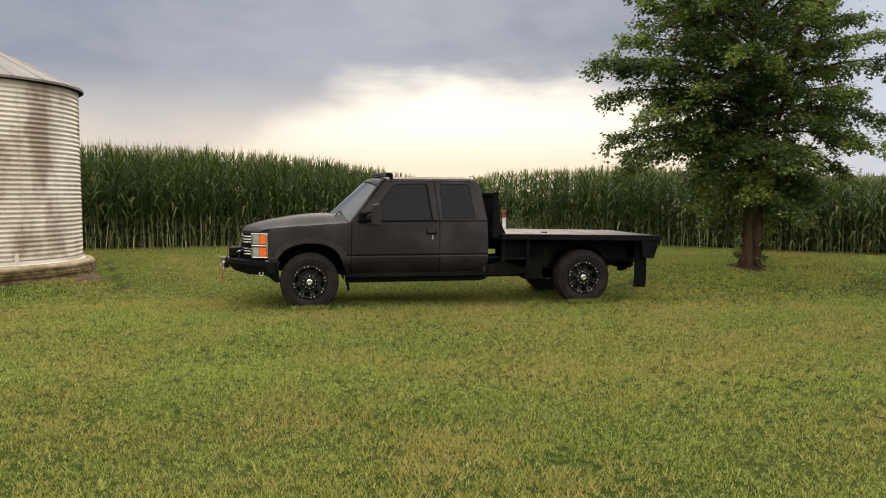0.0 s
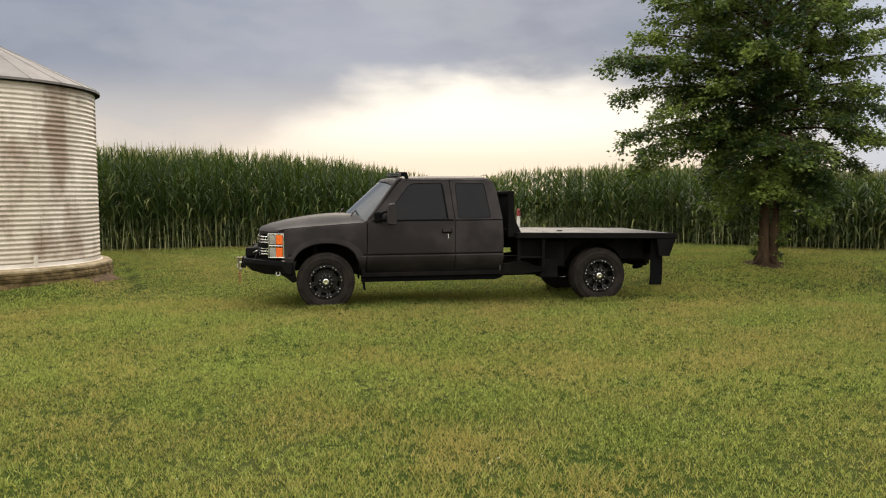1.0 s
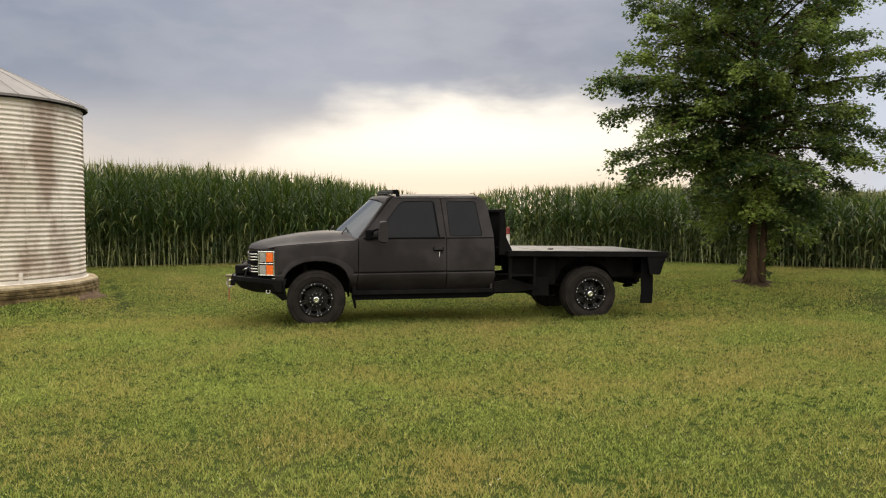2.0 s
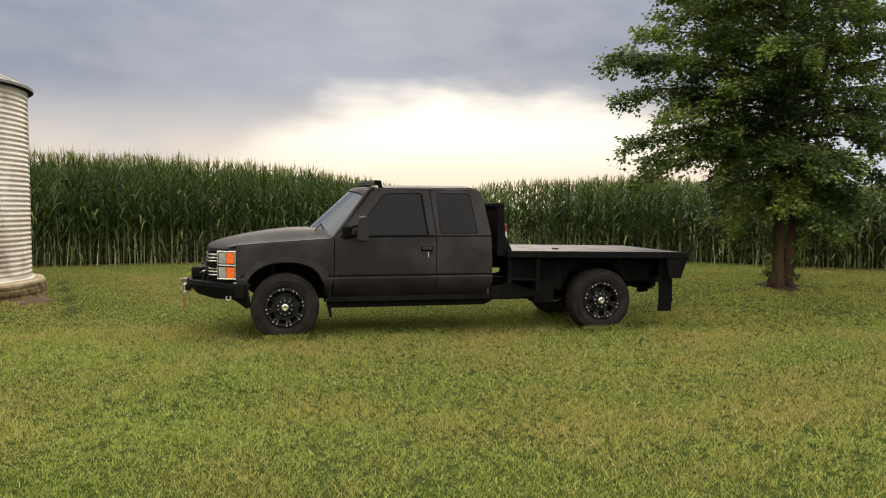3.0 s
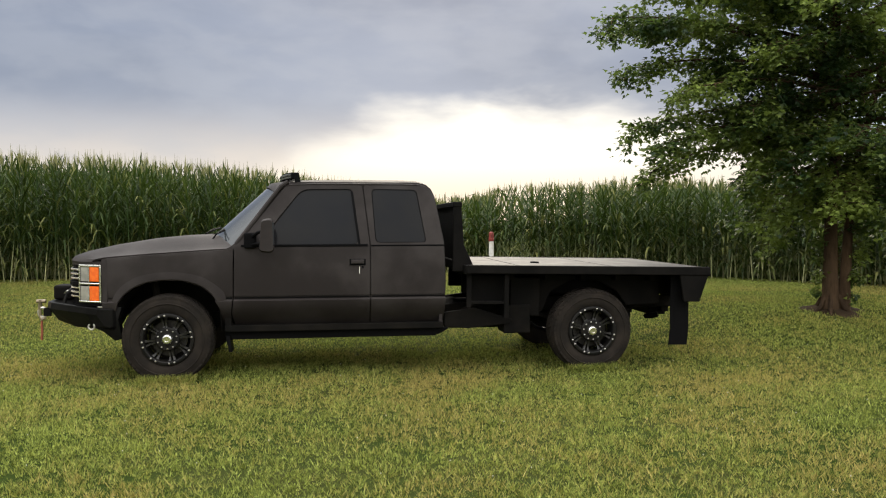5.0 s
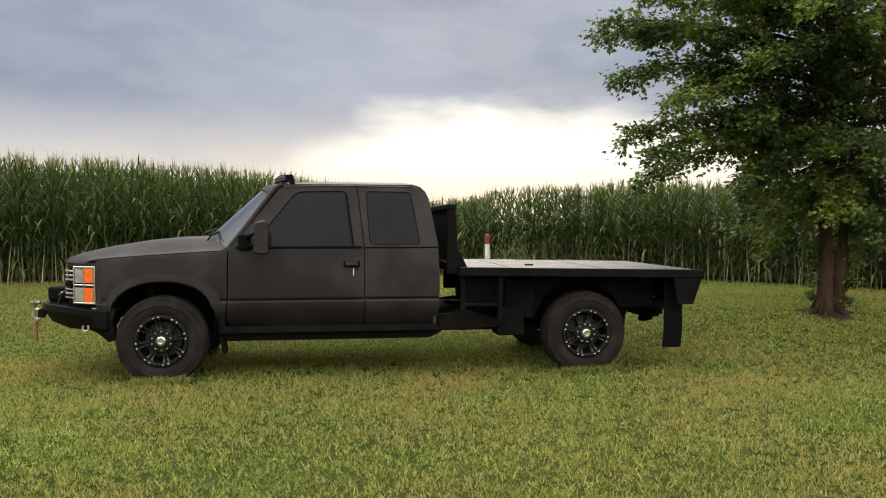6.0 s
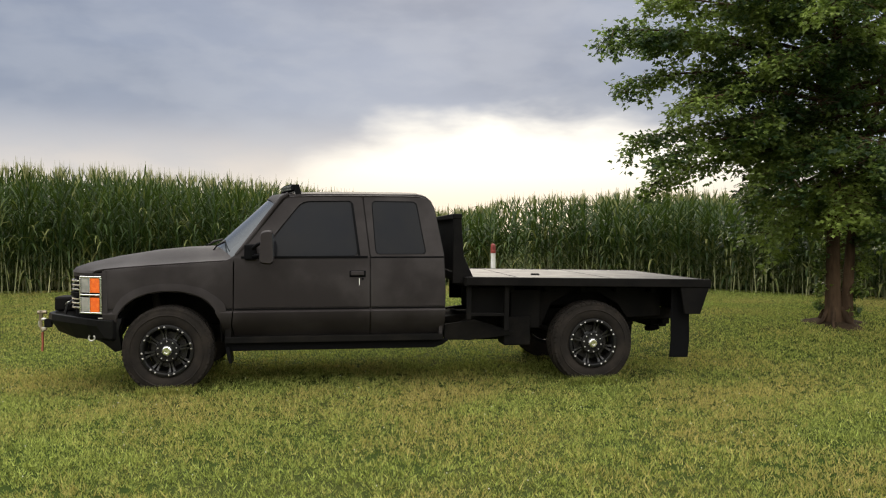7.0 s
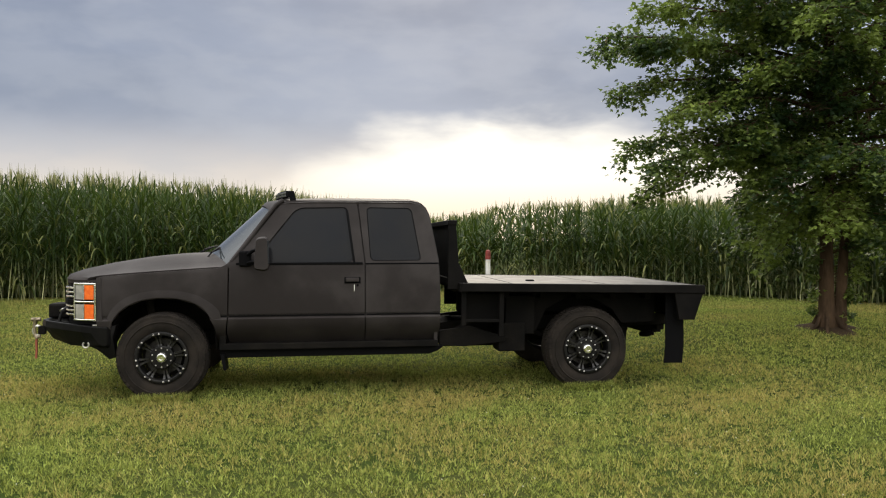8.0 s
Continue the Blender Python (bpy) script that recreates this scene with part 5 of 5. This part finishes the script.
def make_corn():
    rs = np.random.RandomState(3)

    def plant(seed, plain=False):
        """One plant of height 1: stalk, leaves and tassel as vertex and triangle lists."""
        g = np.random.RandomState(seed)
        out = {"leaf": ([], []), "stalk": ([], []), "tassel": ([], [])}

        def add(kind, verts, faces):
            vs, fs = out[kind]
            k = len(vs)
            vs.extend(verts)
            fs.extend([tuple(i + k for i in f) for f in faces])

        def strip(kind, pts, widths, side, lift=0.0):
            verts, faces = [], []
            for p, w in zip(pts, widths):
                verts += [p - side * w + np.array([0, 0, lift * w]), p, p + side * w + np.array([0, 0, lift * w])]
            for i in range(len(pts) - 1):
                a = 3 * i
                faces += [(a, a + 1, a + 4), (a, a + 4, a + 3), (a + 1, a + 2, a + 5), (a + 1, a + 5, a + 4)]
            add(kind, verts, faces)

        lean = g.uniform(-0.03, 0.03, 2)
        top = np.array([lean[0], lean[1], 0.86])
        ring = [np.array([math.cos(a), math.sin(a), 0]) for a in np.arange(5) * 2 * math.pi / 5]
        verts = [r * 0.0064 for r in ring] + [top * 0.55 + r * 0.0048 for r in ring] + [top + r * 0.0022 for r in ring]
        faces = []
        for lv in (0, 5):
            for k in range(5):
                a, b = lv + k, lv + (k + 1) % 5
                faces += [(a, b, b + 5), (a, b + 5, a + 5)]
        add("stalk", verts, faces)
        turn = g.uniform(0, math.pi)
        for k in range(10 if plain else 15):
            h = 0.07 + 0.75 * k / (9 if plain else 14)
            a = turn + (math.pi if k % 2 else 0) + g.uniform(-0.5, 0.5)
            ln = (0.18 + 0.14 * math.sin(math.pi * min(1, 0.15 + 0.8 * k / 12))) * g.uniform(0.8, 1.15)
            if k < 3 or k > 11:
                ln *= 0.75 if k < 3 else 0.60
            ahead = np.array([math.cos(a), math.sin(a), 0])
            side = np.array([-math.sin(a), math.cos(a), 0])
            up = g.uniform(0.95, 1.45) * (1.12 if k > 11 else 1.0)
            drop = g.uniform(0.7, 1.4) * ((0.4 if k > 11 else 0.55) if k > 9 else 1.0) + (0.5 if k < 3 else 0)
            pts = [top * h / 0.86 + ahead * ln * s * (1 - 0.15 * s) + np.array([0, 0, ln * (up * s - drop * s * s * 0.95)]) for s in ((0, 0.5, 1.0) if plain else (0, 0.2, 0.4, 0.62, 0.82, 1.0))]
            if plain:
                strip("leaf", pts, [0.014, 0.026, 0.004], side, 0.45)
                continue
            strip("leaf", pts, np.array([0.008, 0.0116, 0.0130, 0.0114, 0.0078, 0.001]) * g.uniform(0.85, 1.15) * (0.8 if k > 11 else 1.0), side, 0.45)
        for k in range(2 if plain else 8):
            a = g.uniform(0, 6.28)
            tilt = 0.0 if k == 0 else g.uniform(0.12, 0.42)
            ahead = np.array([math.cos(a) * tilt, math.sin(a) * tilt, 1.0])
            ln = 0.120 if k == 0 else g.uniform(0.055, 0.090)
            side = np.array([-math.sin(a), math.cos(a), 0])
            strip("tassel", [top, top + ahead * ln * 0.5, top + ahead * ln - np.array([0, 0, 0.02 * tilt])], [0.0016, 0.0030, 0.0010], side, 0.5)
        # an ear on the stalk
        a = g.uniform(0, 6.28)
        ahead = np.array([math.cos(a) * 0.35, math.sin(a) * 0.35, 1.0])
        side = np.array([-math.sin(a), math.cos(a), 0])
        b0 = top * 0.42 / 0.86
        strip("leaf", [b0, b0 + ahead * 0.04, b0 + ahead * 0.09, b0 + ahead * 0.12], [0.006, 0.012, 0.010, 0.002], side, 1.2)
        return {k: (np.array(v), np.array(f)) for k, (v, f) in out.items()}

    kinds = [plant(s) for s in range(10)] + [plant(s, True) for s in range(20, 24)]
    ex, ey = np.array(EDGE).T
    tx, th = np.array(TALL).T
    spots = []
    run = np.concatenate([[0], np.cumsum(np.hypot(np.diff(ex), np.diff(ey)))])
    for row in range(20):
        gap = 0.088 if row < 4 else 0.155
        lo, hi = (17.0, run[-1] - 20.0)
        s = np.arange(lo, hi, gap)
        s = s + rs.uniform(-0.05, 0.05, len(s))
        x, y = np.interp(s, run, ex), np.interp(s, run, ey)
        dx, dy = np.gradient(x), np.gradient(y)
        ln = np.hypot(dx, dy)
        depth = 0.62 * row + rs.normal(0, 0.06, len(s))
        h = np.interp(x, tx, th) * rs.normal(1.0, 0.022, len(s)) * (0.97 if row == 0 else 1.0)
        x, y = x - dy / ln * depth, y + dx / ln * depth
        kind = rs.randint(0, 10, len(s)) if row < 8 else rs.randint(10, 14, len(s))
        spots.append(np.stack([x, y, h, kind], -1))
    spots = np.concatenate(spots)
    pick = spots[:, 3].astype(int)
    spin = rs.uniform(0, 2 * math.pi, len(spots))
    lean = rs.normal(0, 0.05, (len(spots), 2))
    field = thing("corn_field", (0, 14.0, 0.0), "dense field of tall green corn with tan tassels", "corn", kind="stuff")
    for kind, mat, label in (("leaf", CORN, "long arching green leaves"), ("stalk", STALK, "pale stalks"), ("tassel", TASSEL, "tan tassels")):
        vs, fs, total = [], [], 0
        for k, one in enumerate(kinds):
            v, f = one[kind]
            here = np.flatnonzero(pick == k)
            c, s = np.cos(spin[here])[:, None], np.sin(spin[here])[:, None]
            h = spots[here, 2][:, None]
            z = v[None, :, 2] * h
            x = (v[None, :, 0] * c - v[None, :, 1] * s) * 1.75 + lean[here, 0][:, None] * z
            y = (v[None, :, 0] * s + v[None, :, 1] * c) * 1.75 + lean[here, 1][:, None] * z
            p = np.stack([x + spots[here, 0][:, None], y + spots[here, 1][:, None], z + ground_zs(spots[here, 0], spots[here, 1])[:, None]], -1).reshape(-1, 3)
            vs.append(p)
            fs.append((f[None] + (np.arange(len(here)) * len(v))[:, None, None]).reshape(-1, 3) + total)
            total += len(p)
        ob = raw({"leaf": "leaves", "stalk": "stalks", "tassel": "tassels"}[kind], np.concatenate(vs), np.concatenate(fs), mat)
        ob.parent = field
        ob.matrix_parent_inverse = Matrix.Translation(-field.location)
        ob["label"], ob["kind"] = label, "stuff"


make_corn()


# ---- marker post in front of the corn ----
def make_post():
    x, y = 3.77, 3.9
    z = ground_z(x, y)
    post = thing("marker_post", (x, y, z), "white plastic marker post with a red cap by the corn", "marker post")
    part("post", tube([(x, y, z - 0.05), (x, y, z + 1.05)], 0.035, 12), WHITE, post)
    part("cap", tube([(x, y, z + 1.05), (x, y, z + 1.085), (x, y, z + 1.09), (x, y, z + 1.145), (x, y, z + 1.175), (x, y, z + 1.19)], [0.040, 0.040, 0.037, 0.037, 0.032, 0.014], 12), CAP, post, "dark red cap")


make_post()


# ---- far utility pole ----
def make_pole():
    x, y, z = -14.5, 111.0, 8.1
    pole = thing("utility_pole", (x, y, 0.0), "weathered wooden utility pole with a crossarm beyond the corn", "utility pole")
    part("pole", tube([(x, y, 0.0), (x, y, z)], [0.16, 0.11], 10), POLE, pole)
    arm = part("crossarm", box(x - 1.05, y - 0.06, z - 0.50, x + 1.05, y + 0.06, z - 0.36, 0.01), POLE, pole)
    for dx in (-0.95, -0.45, 0.45, 0.95):
        part("insulator", tube([(x + dx, y, z - 0.36), (x + dx, y, z - 0.30), (x + dx, y, z - 0.18)], [0.03, 0.06, 0.04], 8), WHITE, arm, "pale insulator")


make_pole()


# ---- grass ----
def mottle(x, y, cell, seed):
    """Smooth random values, -1 to 1, on a square lattice of that cell size."""
    table = np.random.RandomState(seed).uniform(-1, 1, (257, 257))
    u, v = x / cell, y / cell
    i, j = np.floor(u).astype(int), np.floor(v).astype(int)
    fu, fv = u - i, v - j
    fu, fv = fu * fu * (3 - 2 * fu), fv * fv * (3 - 2 * fv)
    at = lambda a, b: table[a % 257, b % 257]
    return (at(i, j) * (1 - fu) + at(i + 1, j) * fu) * (1 - fv) + (at(i, j + 1) * (1 - fu) + at(i + 1, j + 1) * fu) * fv


def make_grass():
    rs = np.random.RandomState(7)
    zones = (((-4.6, 6.0), (-7.8, -3.6), 7600, 0.0074, 0.033), ((-6.6, 8.6), (-3.9, 1.3), 6000, 0.0092, 0.034), ((-8, 14), (0.9, 10.4), 3300, 0.0130, 0.026), ((-17, 19), (-16, 14), 70, 0.030, 0.030))
    allv, allf, total = [], [], 0
    for (x0, x1), (y0, y1), dens, wide, tall in zones:
        n = int((x1 - x0) * (y1 - y0) * dens)
        x, y = rs.uniform(x0, x1, n), rs.uniform(y0, y1, n)
        # tufts
        x += 0.05 * np.sin(y * 9.1 + 3 * np.sin(x * 2.3)) * rs.random(n)
        if dens > 300:
            x, y = x + rs.normal(0, 0.35, n), y + rs.normal(0, 0.2, n)
        if dens < 300:
            inner = (x > -6.6) & (x < 8.6) & (y > -7.6) & (y < 1.2) | (x > -8) & (x < 14) & (y > 1.2)
            x, y = x[~inner], y[~inner]
        # no blades inside the bin, under its ring
        keep = y < np.interp(x, *np.array(EDGE).T) + 0.6
        x, y = x[keep], y[keep]
        keep = (x + 6.00) ** 2 + (y - 3.88) ** 2 > 2.21 ** 2
        x, y = x[keep], y[keep]
        n = len(x)
        patch = 0.5 + 0.5 * np.sin(x * 0.9 + 1.7 * np.sin(y * 0.6)) * np.sin(y * 0.8 + 0.5 * np.cos(x * 1.1))
        tuft = 1.3 * mottle(x, y, 0.036, 31) + 0.4 * mottle(x, y, 0.085, 33) + 0.35 * mottle(x, y, 0.22, 32)
        tuft *= 1.0 if dens > 3500 else 0.45
        keep = tuft + rs.uniform(-0.4, 0.4, n) > -0.65
        x, y, tuft, patch = x[keep], y[keep], tuft[keep], patch[keep]
        n = len(x)
        h = tall * rs.uniform(0.45, 1.25, n) * (0.93 + 0.14 * patch) * np.clip(1 + 0.70 * tuft, 0.22, 2.1)
        w = wide * rs.uniform(0.6, 1.3, n)
        a = rs.uniform(0, 2 * math.pi, n)
        lean = rs.uniform(0.2, 1.1, n) * h
        la = rs.uniform(0, 2 * math.pi, n)
        z = ground_zs(x, y) - 0.004
        cx, sx = np.cos(a) * w / 2, np.sin(a) * w / 2
        b0 = np.stack([x - cx, y - sx, z], -1)
        b1 = np.stack([x + cx, y + sx, z], -1)
        tip = np.stack([x + lean * np.cos(la), y + lean * np.sin(la), z + h * 0.95], -1)
        v = np.stack([b0, b1, tip], 1).reshape(-1, 3)
        f, k = np.array([(0, 1, 2)]), 3
        allv.append(v)
        allf.append((f[None] + (np.arange(n) * k)[:, None, None]).reshape(-1, 3) + total)
        total += len(v)
    # longer blades that the mower left round the tyres
    n = 9000
    wx = rs.choice([0.0, BASE], n) + rs.uniform(-0.24, 0.24, n)
    wy = rs.choice([0.0, 1.98], n) + np.where(rs.random(n) < 0.7, rs.uniform(-0.07, 0.02, n), rs.uniform(-0.02, 0.25, n))
    h, a, la = rs.uniform(0.04, 0.105, n), rs.uniform(0, 6.28, n), rs.uniform(0, 6.28, n)
    z = ground_zs(wx, wy) - 0.004
    cx, sx = np.cos(a) * 0.0042, np.sin(a) * 0.0042
    v = np.stack([np.stack([wx - cx, wy - sx, z], -1), np.stack([wx + cx, wy + sx, z], -1), np.stack([wx + 0.5 * h * np.cos(la), wy + 0.5 * h * np.sin(la), z + h], -1)], 1).reshape(-1, 3)
    allv.append(v)
    allf.append(np.arange(n * 3).reshape(-1, 3) + total)
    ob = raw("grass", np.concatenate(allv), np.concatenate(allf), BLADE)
    tagged(ob, "short mown grass with clover and dry blades", "grass", kind="stuff")
    # clover heads
    n = 420
    x, y = rs.uniform(-6, 9, n), rs.uniform(-7, 3, n)
    ball = bmesh.new()
    bmesh.ops.create_icosphere(ball, subdivisions=1, radius=0.0042)
    bv = np.array([tuple(v.co) for v in ball.verts])
    bf = np.array([[v.index for v in f.verts] for f in ball.faces])
    ball.free()
    c = np.stack([x, y, ground_zs(x, y) + rs.uniform(0.045, 0.07, n)], -1)
    v = (c[:, None] + bv[None]).reshape(-1, 3)
    f = (bf[None] + (np.arange(n) * len(bv))[:, None, None]).reshape(-1, 3)
    tagged(raw("clover_flowers", v, f, CLOVER), "small white clover heads in the grass", "clover", kind="stuff")


make_grass()
